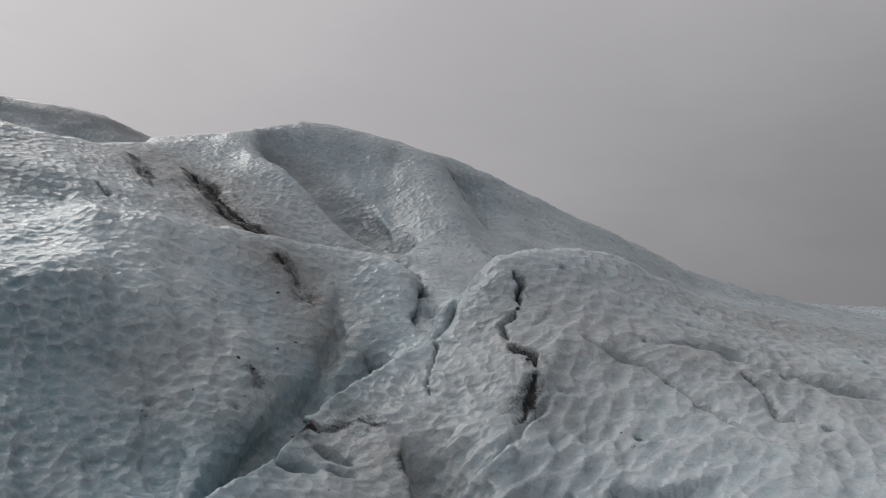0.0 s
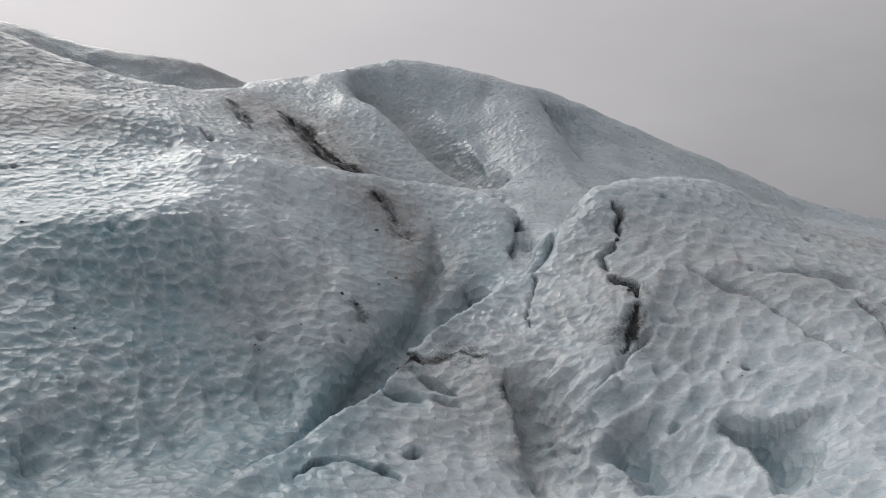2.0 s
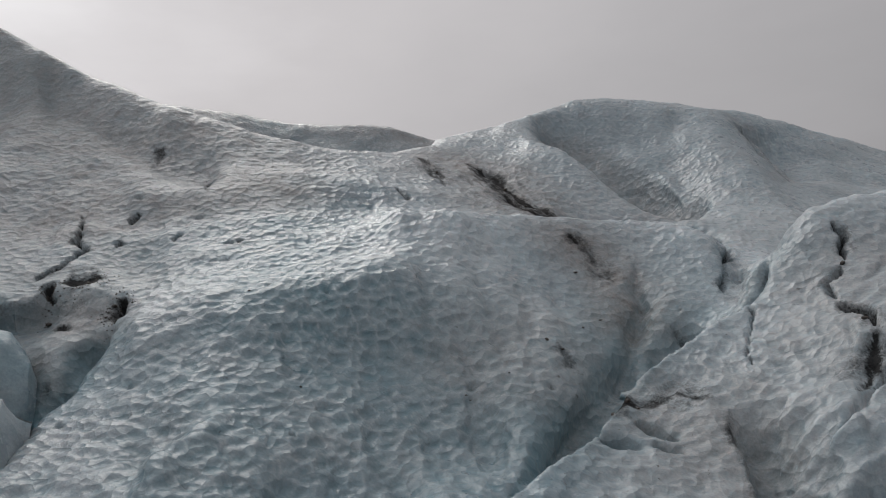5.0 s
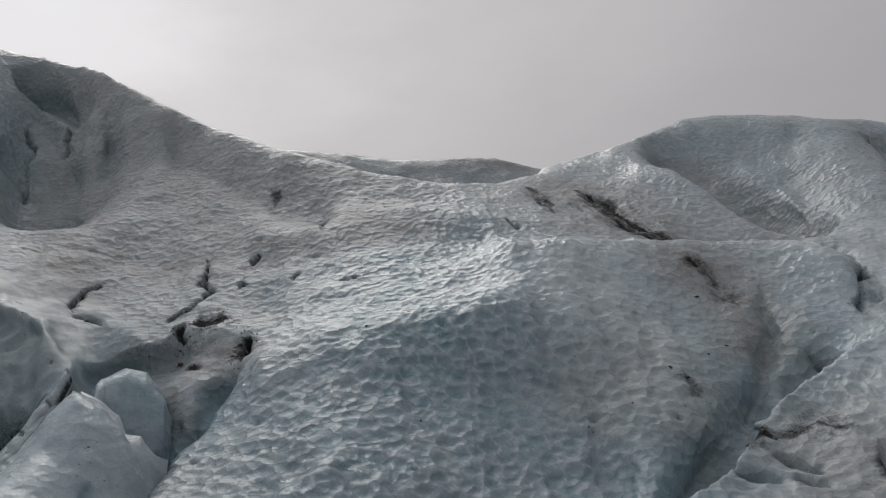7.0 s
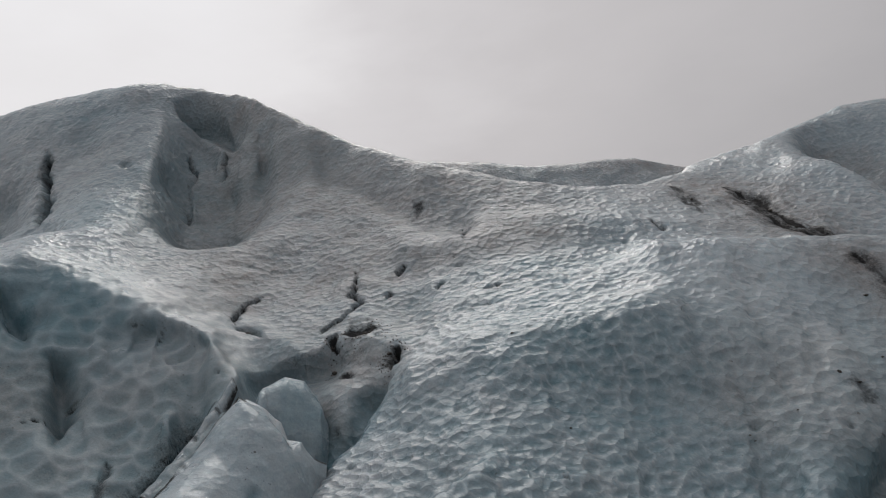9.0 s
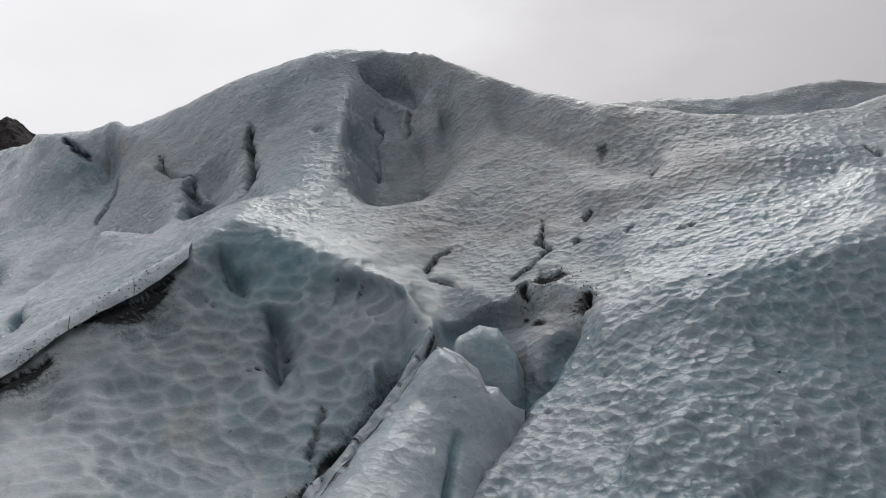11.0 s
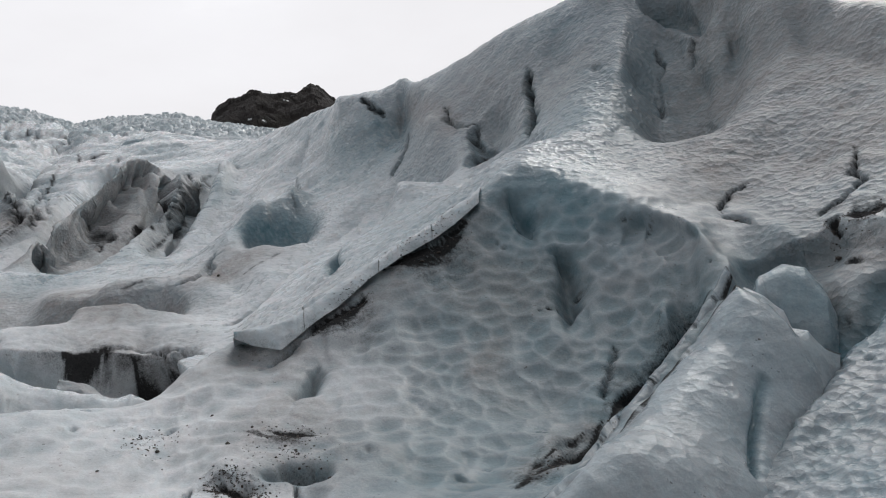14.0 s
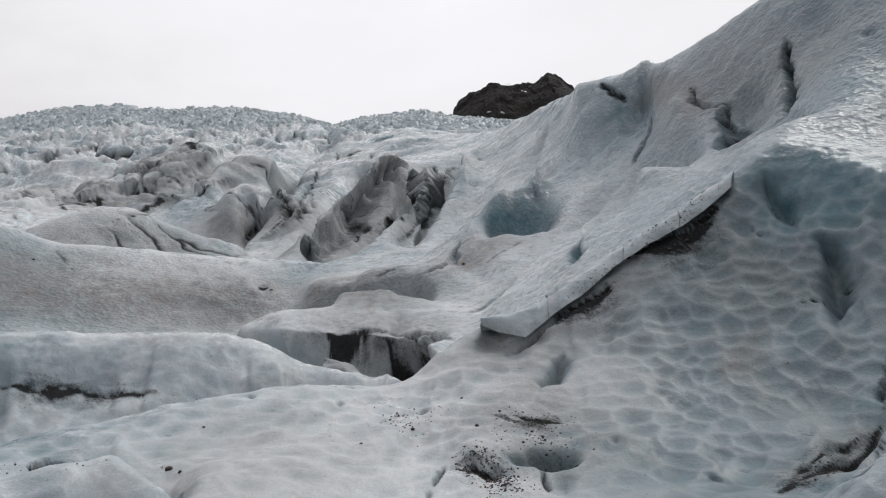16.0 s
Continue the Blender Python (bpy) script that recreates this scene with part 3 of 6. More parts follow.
def hashed(i, j, k, salt):
    h = (i.astype(np.int64) * 374761393 + j.astype(np.int64) * 668265263 + k.astype(np.int64) * 1103515245 + salt * 974634773) & 0xFFFFFFFF
    for m in (2246822519, 3266489917):
        h = ((h ^ (h >> 15)) * m) & 0xFFFFFFFF
    return ((h ^ (h >> 16)) & 0xFFFF).astype(np.float32) / 65535


def cells(p, salt=0, level=None, stretch=1.4):
    """Distance to the nearest and to the second of scattered points, one to each unit cube, and a number for the nearest.
    level: directions along which the cells are stretched."""
    base = np.floor(p).astype(np.int32)
    d1, d2, mark = np.full(len(p), 9, np.float32), np.full(len(p), 9, np.float32), np.zeros(len(p), np.float32)
    for dx in (-1, 0, 1):
        for dy in (-1, 0, 1):
            for dz in (-1, 0, 1):
                c = base + (dx, dy, dz)
                h = [hashed(c[:, 0], c[:, 1], c[:, 2], salt + n) for n in (1, 2, 3)]
                v = [c[:, n] + 0.1 + 0.8 * h[n] - p[:, n] for n in range(3)]
                d = (v[0] * v[0] + v[1] * v[1] + v[2] * v[2]).astype(np.float32)
                if level is not None:
                    side = (v[0] * level[:, 0] + v[1] * level[:, 1] + v[2] * level[:, 2]) ** 2
                    d = (d - side) * stretch + side / stretch
                near = d < d1
                d2 = np.where(near, d1, np.minimum(d2, d))
                mark = np.where(near, h[0], mark)
                d1 = np.where(near, d, d1)
    return np.sqrt(d1), np.sqrt(d2), mark


def value_noise(p, salt=0):
    base = np.floor(p).astype(np.int32)
    f = p - base
    f = f * f * (3 - 2 * f)
    out = 0
    for dx in (0, 1):
        for dy in (0, 1):
            for dz in (0, 1):
                w = (f[:, 0] if dx else 1 - f[:, 0]) * (f[:, 1] if dy else 1 - f[:, 1]) * (f[:, 2] if dz else 1 - f[:, 2])
                out = out + w * hashed(base[:, 0] + dx, base[:, 1] + dy, base[:, 2] + dz, salt)
    return out


def fractal(p, octaves=4, salt=0, gain=0.5):
    total, amp, norm = 0, 1.0, 0.0
    for n in range(octaves):
        total, norm, amp, p = total + amp * value_noise(p, salt + 17 * n), norm + amp, amp * gain, p * 2.03
    return total / norm


SEAMS = []


def seam(kind, width, depth, dirt_shade, blue, *places):
    """A crack, groove, pit or stripe of grit along the ice: metres; dark tone (grit, painted shade) and blue from 0 to
    1.
    """
    SEAMS.append((kind, width, depth, dirt_shade, blue, np.array(places)))


seam("silt_shade", 0.45, .08, 0.8, 0, (-4.70, 13.46, 4.40), (-4.31, 13.32, 4.18), (-3.93, 13.19, 4.00), (-3.50, 12.53, 3.62), (-3.16, 12.00, 3.34), (-2.84, 11.79, 3.15), (-2.63, 11.45, 2.97))
seam("crack", .09, .22, .7, .2, (-0.36, 11.50, 2.38), (-0.25, 10.36, 2.10), (-0.27, 9.24, 1.86), (-0.17, 8.36, 1.66))
seam("crack", .11, .25, .15, .5, (0.23, 8.80, 2.01), (0.03, 8.51, 1.80), (-0.11, 8.30, 1.66), (-0.47, 8.01, 1.45), (-0.81, 8.65, 1.27), (-1.10, 8.52, 1.08), (-1.26, 8.27, 0.92))
seam("crack", .13, .30, 1, .1, (0.74, 8.68, 2.29), (0.85, 8.49, 2.10), (0.74, 8.19, 1.86))
seam("crack", .12, .25, .7, .2, (0.74, 8.19, 1.86), (0.57, 8.01, 1.66), (0.63, 7.71, 1.52))
seam("crack", .16, .20, 1, 0, (0.63, 7.71, 1.52), (0.79, 7.37, 1.41), (0.80, 7.04, 1.28))
seam("stripe", 0.2, .08, 0.96, 0, (0.80, 7.04, 1.28), (0.68, 6.80, 1.08), (0.49, 6.45, 0.84))
seam("crack", .08, .15, .3, .3, (-0.09, 8.08, 1.54), (-0.04, 7.85, 1.40), (-0.07, 7.61, 1.24), (-0.08, 7.10, 0.96))
seam("stripe", 0.25, .0, 0.72, 0, (-1.04, 6.68, 0.78), (-0.78, 6.92, 0.79), (-0.40, 6.77, 0.78))
seam("groove", .10, .10, .3, 0, (1.23, 7.77, 1.62), (1.59, 7.57, 1.45), (1.93, 7.45, 1.31), (2.11, 7.18, 1.15), (2.30, 6.84, 0.97), (2.50, 6.49, 0.85), (2.71, 6.17, 0.76))
seam("groove", .30, .20, .1, .35, (2.08, 7.80, 1.51), (2.58, 8.17, 1.53), (2.98, 8.16, 1.41), (3.37, 7.75, 1.26), (3.78, 7.49, 1.12), (4.21, 7.32, 1.03))
seam("groove", .12, .10, .6, 0, (2.79, 7.65, 1.29), (2.89, 7.25, 1.10), (2.85, 6.82, 0.94), (3.02, 6.69, 0.89))
seam("groove", .10, .12, .2, .1, (0.96, 6.89, 1.13), (0.68, 6.55, 0.92), (0.43, 6.15, 0.70), (0.25, 6.03, 0.47))
seam("pit", .16, .16, .2, .6, (-1.14, 6.14, 0.62), (-0.97, 6.18, 0.57))
seam("pit", .14, .14, .2, .6, (-0.92, 6.49, 0.66), (-0.70, 6.38, 0.59))
seam("pit", .12, .12, .2, .5, (-0.79, 6.22, 0.55), (-0.65, 6.15, 0.50))
seam("crack", .12, .25, .6, .7, (-1.59, 4.66, 0.30), (-1.46, 4.91, 0.34), (-1.25, 5.03, 0.34), (-1.00, 4.99, 0.26), (-0.80, 4.84, 0.13))
seam("pit", .10, .2, .5, .6, (-0.87, 5.29, 0.32), (-0.83, 5.37, 0.32))
seam("stripe", 0.175, .02, 1.44, 0, (-1.21, 6.41, 0.73), (-1.11, 6.70, 0.83), (-1.03, 6.67, 0.76))
seam("silt_shade", 0.41, .0, 0.4, 0, (-0.79, 6.99, 0.82), (-0.39, 6.79, 0.78), (-0.38, 6.13, 0.44))
seam("crack", .18, .20, .8, .2, (-0.01, 18.01, 5.32), (0.34, 17.51, 4.76), (0.68, 16.53, 4.06), (0.93, 15.56, 3.54))
seam("silt_shade", 0.49, .0, 0.28, 0, (-2.84, 5.92, 0.44), (-2.96, 6.33, 0.58))
seam("groove", .22, .25, .1, .4, (-6.24, 6.46, 1.79), (-6.18, 6.16, 1.58), (-6.08, 5.85, 1.37))
seam("crack", .10, .10, .5, .2, (-7.42, 8.36, 3.26), (-7.43, 8.15, 3.07))
seam("crack", .08, .12, .5, .2, (-6.82, 8.65, 3.34), (-6.80, 8.56, 3.24))
seam("crack", .08, .12, .5, .2, (-7.44, 9.79, 3.88), (-6.81, 8.92, 3.54))
seam("crack", .18, .18, .9, .1, (-5.68, 7.90, 2.83), (-5.76, 7.89, 2.78), (-5.86, 7.87, 2.69), (-5.92, 7.88, 2.67))
seam("crack", .07, .07, .25, .1, (-5.53, 7.62, 2.58), (-5.80, 7.64, 2.48), (-6.02, 7.45, 2.30), (-6.19, 7.26, 2.11), (-6.17, 6.86, 1.94))
seam("crack", .10, .12, .6, 0, (-6.61, 8.14, 2.89), (-6.59, 7.89, 2.71))
seam("groove", .22, .12, 0, .9, (-9.61, 4.34, 2.43), (-9.11, 4.14, 1.89), (-8.64, 4.01, 1.43))
seam("groove", .4, .18, 0, .7, (-10.47, 4.16, 3.35), (-10.16, 4.22, 2.92), (-9.84, 4.26, 2.52))
seam("groove", .12, .12, 0, .6, (-9.18, 1.09, 1.27), (-8.73, 0.93, 1.09), (-8.49, 0.79, 0.97))
seam("crack", .12, .20, .9, .2, (-7.21, 5.05, 1.65), (-6.95, 4.49, 1.30), (-7.45, 4.43, 0.96), (-7.29, 3.92, 0.65), (-6.26, 3.11, 0.60))
seam("stripe", 0.175, .02, 1.0, 0, (-6.26, 3.11, 0.60), (-6.63, 2.88, 0.29), (-6.38, 2.40, 0.28))
seam("groove", .14, .3, 0, .9, (-6.27, 4.50, 0.64), (-5.93, 4.12, 0.40), (-5.31, 3.65, 0.26))
seam("silt_shade", 0.49, .05, 0.8, 0, (-10.46, 3.63, 2.99), (-10.43, 3.34, 2.81), (-10.32, 2.94, 2.59), (-10.23, 2.53, 2.45), (-10.32, 2.17, 2.34))
seam("stripe", 0.2, .08, 1.52, 0, (-10.00, 1.98, 2.08), (-9.92, 1.58, 1.89), (-9.89, 1.28, 1.77))
seam("crack", .12, .22, .6, .4, (-9.92, 1.58, 1.89), (-9.81, 1.20, 1.70), (-9.65, 0.89, 1.46), (-9.28, 0.37, 1.31))
seam("silt_shade", 0.49, .02, 0.48, 0, (-8.04, 0.18, 0.82), (-7.91, 0.45, 0.79), (-7.40, 0.80, 0.65))
seam("silt_shade", 0.49, .02, 0.4, 0, (-7.41, 0.40, 0.67), (-7.16, 0.63, 0.57), (-7.01, 0.91, 0.53))
seam("pit", .2, .2, .4, .9, (-7.09, 0.56, 0.55), (-6.97, 0.82, 0.52))
seam("stripe", .06, .02, .5, .3, (-14.34, 10.49, 7.07), (-14.11, 10.17, 6.35))
seam("stripe", .07, .03, .4, .3, (-15.02, 10.12, 7.11), (-14.40, 9.61, 6.04), (-13.47, 8.96, 5.16))
seam("pit", .35, .12, 0, .5, (-14.76, 8.32, 6.61), (-14.69, 8.30, 6.56))
seam("silt_shade", 0.65, 0, 0.24, 0, (-17.97, 7.75, 7.61), (-16.69, 8.37, 7.37), (-15.98, 8.96, 7.71))
seam("crack", 0.31, .12, .8, .2, (-24.69, 5.63, 9.13), (-23.63, 5.71, 8.19), (-23.35, 5.98, 8.00))
seam("silt_shade", 0.49, 0, 0.4, 0, (-22.87, 6.51, 8.09), (-19.92, 6.57, 7.26), (-18.87, 6.47, 6.60))
seam("silt_shade", 0.49, .03, 0.48, 0, (-19.92, 6.57, 7.26), (-18.87, 6.47, 6.60), (-18.25, 6.76, 6.37))
seam("pit", .16, .16, 0, .7, (-13.68, 2.16, 2.83), (-13.23, 2.09, 2.72))
seam("crack", .05, .04, .5, 0, (-7.25, 5.26, 1.59), (-7.12, 5.50, 1.34), (-6.77, 5.42, 1.04))
seam("crack", .05, .04, .6, 0, (-7.06, 5.90, 1.70), (-6.44, 5.73, 1.23))
seam("crack", 0.53, .35, .9, .1, (-54.97, -9.99, 13.10), (-38.02, -7.02, 7.75))
seam("crack", 0.38, .25, .5, .2, (-47.66, -7.33, 11.27), (-37.55, -5.49, 8.03))
seam("crack", 0.34, .2, .9, .1, (-33.83, -3.01, 8.26), (-32.13, -2.99, 6.30))
seam("groove", 0.60, .2, .8, .1, (-34.29, 0.21, 8.32), (-32.31, -0.05, 7.36), (-30.89, -0.06, 6.32), (-29.31, -0.52, 5.69))
seam("crack", 0.60, .3, .7, 0, (-37.81, 1.44, 9.47), (-33.37, 2.17, 8.70))
seam("crack", 0.27, .2, .5, .5, (-26.99, 3.57, 7.37), (-21.74, 2.79, 5.45), (-21.23, 2.72, 4.74))
# cave under the shelf: its inner darkness is painted with the grit tone
seam("groove", .6, .7, 1, .1, (-14.19, -1.06, 1.63), (-13.44, -0.56, 1.50), (-13.09, 0.00, 1.56))
seam("crack", .15, .2, 1, 0, (-14.50, -1.97, 1.79), (-14.53, -0.97, 1.69), (-13.37, 0.01, 1.63))
seam("stripe", 0.275, .02, 1.12, 0, (-9.83, -5.56, 1.46), (-9.92, -5.08, 1.39), (-10.12, -4.70, 1.33), (-10.25, -4.38, 1.26), (-10.23, -3.68, 1.14))
seam("groove", .2, .2, 1, 0, (-6.78, -3.55, 0.85), (-6.87, -3.39, 0.83), (-5.34, -2.51, 1.01))
seam("silt_shade", 0.81, .03, 0.64, 0, (-21.00, -3.04, 3.37), (-19.43, -2.36, 3.09), (-18.93, -2.12, 2.83))
seam("silt_shade", 0.49, .03, 0.64, 0, (-21.17, -4.72, 3.20), (-21.23, -4.43, 3.18))
seam("silt_shade", 1.62, 0, 0.28, 0, (-20.58, -9.09, 4.18), (-19.63, -7.74, 3.29), (-19.29, -6.56, 2.63), (-19.41, -5.54, 2.27))
seam("silt_shade", 0.81, 0, 0.32, 0, (-20.58, -9.87, 4.47), (-21.17, -8.89, 4.40))
seam("silt_shade", 0.65, 0, 0.32, 0, (-17.50, -9.59, 2.85), (-18.00, -8.38, 2.63))
seam("silt_shade", 0.57, .02, 0.56, 0, (-19.15, 0.26, 3.38), (-19.42, 0.63, 3.65), (-18.89, 0.94, 3.57))
seam("silt_shade", 0.49, .02, 0.48, 0, (-18.46, 0.43, 3.17), (-17.92, 0.46, 2.99))
seam("crack", 0.48, .2, .6, 0, (-32.64, -1.80, 6.67), (-32.96, -1.38, 6.75))
seam("stripe", 0.15, .02, 1.12, 0, (-7.87, 0.48, 0.78), (-7.73, 0.67, 0.74), (-7.65, 0.87, 0.71))
seam("pit", .22, .12, 0, .9, (-7.00, 0.42, 0.53), (-6.95, 0.74, 0.52))
seam("pit", .16, .14, 1.2, 0, (-7.05, -0.02, 0.54), (-6.86, 0.14, 0.44))
seam("crack", .1, .2, .3, .5, (-7.10, -0.24, 0.50), (-6.67, -0.34, 0.37))
seam("crack", .08, .15, .4, .3, (-6.91, 0.54, 0.46), (-6.61, 0.59, 0.30))
seam("stripe", 0.15, .02, 1.0, 0, (-6.47, 2.36, 0.29), (-6.75, 2.68, 0.39), (-7.08, 3.24, 0.48))
seam("groove", .10, .08, 0, .5, (-9.05, 1.05, 1.22), (-8.51, 0.80, 0.97))
# patches of blue ice, which also paint shade onto walls and hollows
seam("patch", 2.0, 0, 0, .45, (-9.59, 3.75, 2.09), (-8.31, 3.82, 1.22))
seam("patch", 1.5, 0, 0, .3, (-8.42, 4.68, 1.66), (-8.12, 4.99, 1.88))
seam("patch", 2.2, 0, 0, .14, (-3.41, 7.23, 1.63), (-2.49, 8.00, 1.64))
seam("patch", 2.0, 0, 0, .12, (-2.33, 17.01, 5.09), (-1.46, 15.85, 4.17))
seam("patch", 2.4, 0, 0, .50, (-14.12, 9.37, 5.58), (-13.41, 10.08, 5.89))
seam("patch", 1.6, 0, 0, .55, (-13.92, 8.34, 6.10), (-12.54, 7.16, 5.00))
seam("patch", .6, 0, 0, .95, (-6.83, 5.62, 1.25), (-6.35, 5.49, 0.81))
seam("patch", .5, 0, 0, .85, (-6.12, 6.07, 1.53), (-6.07, 5.66, 1.23), (-6.32, 5.45, 0.76))
seam("patch", .9, 0, 0, .6, (-1.18, 8.99, 1.76), (-1.32, 8.41, 1.15), (-1.45, 7.93, 0.74))
seam("patch", 1.6, 0, 0, .25, (-3.37, 6.99, 1.29), (-3.05, 7.39, 1.49))
seam("patch", 2.2, 0, 0, .4, (-23.83, 4.02, 6.26), (-23.29, 4.83, 6.76))
seam("patch", .9, 0, 0, .95, (-20.96, 1.72, 4.33), (-21.00, 2.47, 4.35))
seam("patch", .8, 0, 0, .5, (-31.66, -3.35, 6.27), (-30.55, -3.50, 5.46))
seam("patch", 1.2, 0, 0, .4, (-13.35, 2.39, 2.96), (-14.08, 3.77, 3.69))
seam("patch", 1.5, 0, 0, .35, (-19.61, -5.58, 2.41), (-19.99, -5.13, 2.52))
seam("silt_shade", 2.0, 0, 1.2, 0, (-18.63, -10.19, 3.71), (-19.41, -8.59, 3.49), (-20.10, -6.80, 3.23), (-20.52, -5.23, 2.97))
seam("silt_shade", 3.0, 0, 1.0, 0, (-36.26, -1.54, 9.39), (-34.57, -2.53, 8.36), (-32.10, -3.26, 6.55), (-30.40, -3.70, 5.46))
seam("silt_shade", 2.0, 0, 1.0, 0, (-35.73, -1.80, 9.04), (-34.14, -2.54, 7.78))
seam("silt_shade", 1.2, 0, 0.8999999999999999, 0, (-19.46, -2.50, 3.10), (-18.77, -1.91, 2.80), (-19.68, -3.08, 3.10))
seam("silt_shade", 1.0, 0, 0.8999999999999999, 0, (-19.15, 0.26, 3.38), (-19.09, 0.82, 3.60))
seam("silt_shade", 1.0, 0, 0.8250000000000001, 0, (-15.11, -1.61, 2.09), (-14.03, -0.76, 1.61), (-13.41, -1.67, 1.50))
seam("silt_shade", 1.2, 0, 0.75, 0, (-9.77, 0.28, 1.53), (-9.61, 0.80, 1.49), (-9.99, 1.36, 1.85))
seam("silt_shade", .5, 0, .8, 0, (-10.36, 3.31, 2.72), (-10.23, 2.63, 2.45), (-10.04, 1.99, 2.12))
seam("silt_shade", 1.0, 0, 0.4, 0, (-9.35, 3.26, 1.84), (-9.80, 2.77, 2.04))
seam("silt_shade", 1.0, 0, 0.75, 0, (-7.66, 0.47, 0.72), (-7.27, 0.78, 0.62))
seam("silt_shade", 1.5, 0, 0.75, 0, (-4.86, 12.55, 4.15), (-4.07, 12.83, 3.95), (-3.31, 12.26, 3.46))
seam("silt_shade", 1.5, 0, 0.6000000000000001, 0, (-6.26, 10.94, 4.19), (-8.42, 10.08, 4.56))
seam("silt_shade", .8, 0, 0.8999999999999999, 0, (-0.86, 6.75, 0.72), (-0.46, 6.61, 0.70), (-0.34, 5.97, 0.36))
seam("silt_shade", 1.2, 0, 0.75, 0, (1.46, 7.74, 1.56), (2.91, 7.97, 1.36), (3.57, 7.60, 1.17))
seam("silt_shade", 1.0, 0, 0.8999999999999999, 0, (3.53, 9.63, 1.86), (4.97, 9.80, 1.68))
seam("silt_shade", 1.0, 0, 0.75, 0, (0.83, 8.04, 1.78), (0.78, 7.08, 1.31))
seam("silt_shade", 1.4, 0, 0.5249999999999999, 0, (-2.32, 7.60, 1.23), (-1.88, 7.58, 0.98))
seam("silt_shade", 1.5, 0, 0.6000000000000001, 0, (-8.35, 6.93, 2.73), (-7.64, 6.72, 2.41), (-7.10, 7.10, 2.45))
seam("silt_shade", 2.0, 0, 0.6000000000000001, 0, (-19.37, 7.03, 7.42), (-17.48, 7.49, 7.02), (-15.88, 7.91, 6.69))
seam("silt_shade", 1.6, 0, 0.75, 0, (-19.88, -10.30, 4.36), (-20.80, -8.75, 4.17))
seam("silt_shade", 1.2, 0, 0.6000000000000001, 0, (-6.56, -2.14, 0.71), (-7.19, -1.61, 0.75))
seam("silt_shade", 3.0, 0, .9, 0, (-60.95, -30.89, 15.84), (-48.51, -20.47, 11.86), (-52.76, -18.09, 13.17))
seam("silt_shade", 3.0, 0, .9, 0, (-59.38, -19.39, 16.73), (-50.99, -11.94, 13.80))
seam("patch", 1.5, 0, 0, .12, (0.42, 18.53, 5.32), (0.91, 17.45, 4.35))
seam("stripe", 0.24, .02, .8, 0, (-53.51, -26.76, 13.47), (-50.39, -22.56, 13.06), (-53.27, -22.20, 14.09))
seam("stripe", 0.24, .02, .9, 0, (-30.49, -12.29, 6.98), (-32.05, -11.54, 7.37), (-43.83, -14.47, 10.13), (-47.30, -13.51, 12.15))
seam("stripe", 0.24, .02, .8, 0, (-55.79, -21.06, 15.23), (-56.74, -18.55, 15.64), (-62.16, -17.15, 17.63))
seam("stripe", 0.29, .02, .9, 0, (-46.93, -21.81, 11.69), (-44.04, -20.19, 10.24))
seam("stripe", 0.29, .02, .9, 0, (-49.22, -20.76, 12.18), (-46.47, -19.47, 10.90))
seam("stripe", 0.24, .02, .9, 0, (-51.52, -12.05, 14.12), (-51.71, -10.64, 13.47), (-50.35, -10.08, 12.02))
seam("stripe", 0.24, .02, .7, 0, (-40.22, -9.40, 7.11), (-38.24, -7.81, 7.57), (-39.92, -7.52, 8.65))
seam("stripe", 0.29, .02, .9, 0, (-57.93, -9.50, 13.42), (-38.30, -7.26, 7.81), (-36.06, -8.45, 6.39))
seam("stripe", 0.29, .02, .9, 0, (-54.58, -7.31, 13.80), (-45.08, -6.97, 10.42))
seam("stripe", 0.24, .02, .7, 0, (-26.22, -1.36, 4.77), (-29.37, -0.61, 5.81), (-32.78, -0.07, 7.80))
seam("stripe", 0.17, .02, .7, 0, (-18.84, -1.77, 2.93), (-19.45, -0.56, 3.35), (-20.95, 0.35, 4.00))
seam("stripe", .10, .02, .7, 0, (-17.69, 0.96, 3.06), (-18.03, 1.52, 3.42), (-18.66, 2.00, 3.72))
seam("stripe", 0.24, .02, .6, 0, (-21.00, -10.14, 4.76), (-20.12, -9.17, 4.01))
seam("stripe", 0.24, .02, .7, 0, (-100.53, -54.45, 27.64))
seam("stripe", 0.24, .02, .7, 0, (-88.52, -30.03, 26.26), (-87.17, -23.34, 24.57))
seam("stripe", .22, .03, 1.3, 0, (-10.47, 3.57, 2.97), (-10.43, 3.34, 2.81), (-10.32, 2.94, 2.59), (-10.23, 2.53, 2.45), (-10.32, 2.17, 2.34))
seam("stripe", .18, .03, 1.3, 0, (-4.70, 13.46, 4.40), (-4.31, 13.32, 4.18), (-3.93, 13.19, 4.00), (-3.50, 12.53, 3.62), (-3.16, 12.00, 3.34), (-2.84, 11.79, 3.15), (-2.63, 11.45, 2.97))
seam("stripe", .5, .0, 1.2, 0, (-10.32, 3.39, 2.75), (-10.29, 3.16, 2.59), (-10.19, 2.81, 2.45), (-10.20, 2.48, 2.41))
seam("stripe", .4, .0, 1.1, 0, (-9.92, 1.96, 2.00), (-9.82, 1.66, 1.84), (-9.81, 1.36, 1.72), (-9.71, 1.18, 1.61))
seam("silt_shade", .5, 0, .8, 0, (-10.18, 2.99, 2.42), (-9.93, 2.39, 2.15), (-9.78, 1.85, 1.84))
seam("stripe", .16, .02, 1.2, 0, (-6.18, 3.00, 0.55), (-6.75, 2.95, 0.32), (-6.42, 2.57, 0.33), (-6.39, 2.33, 0.27))
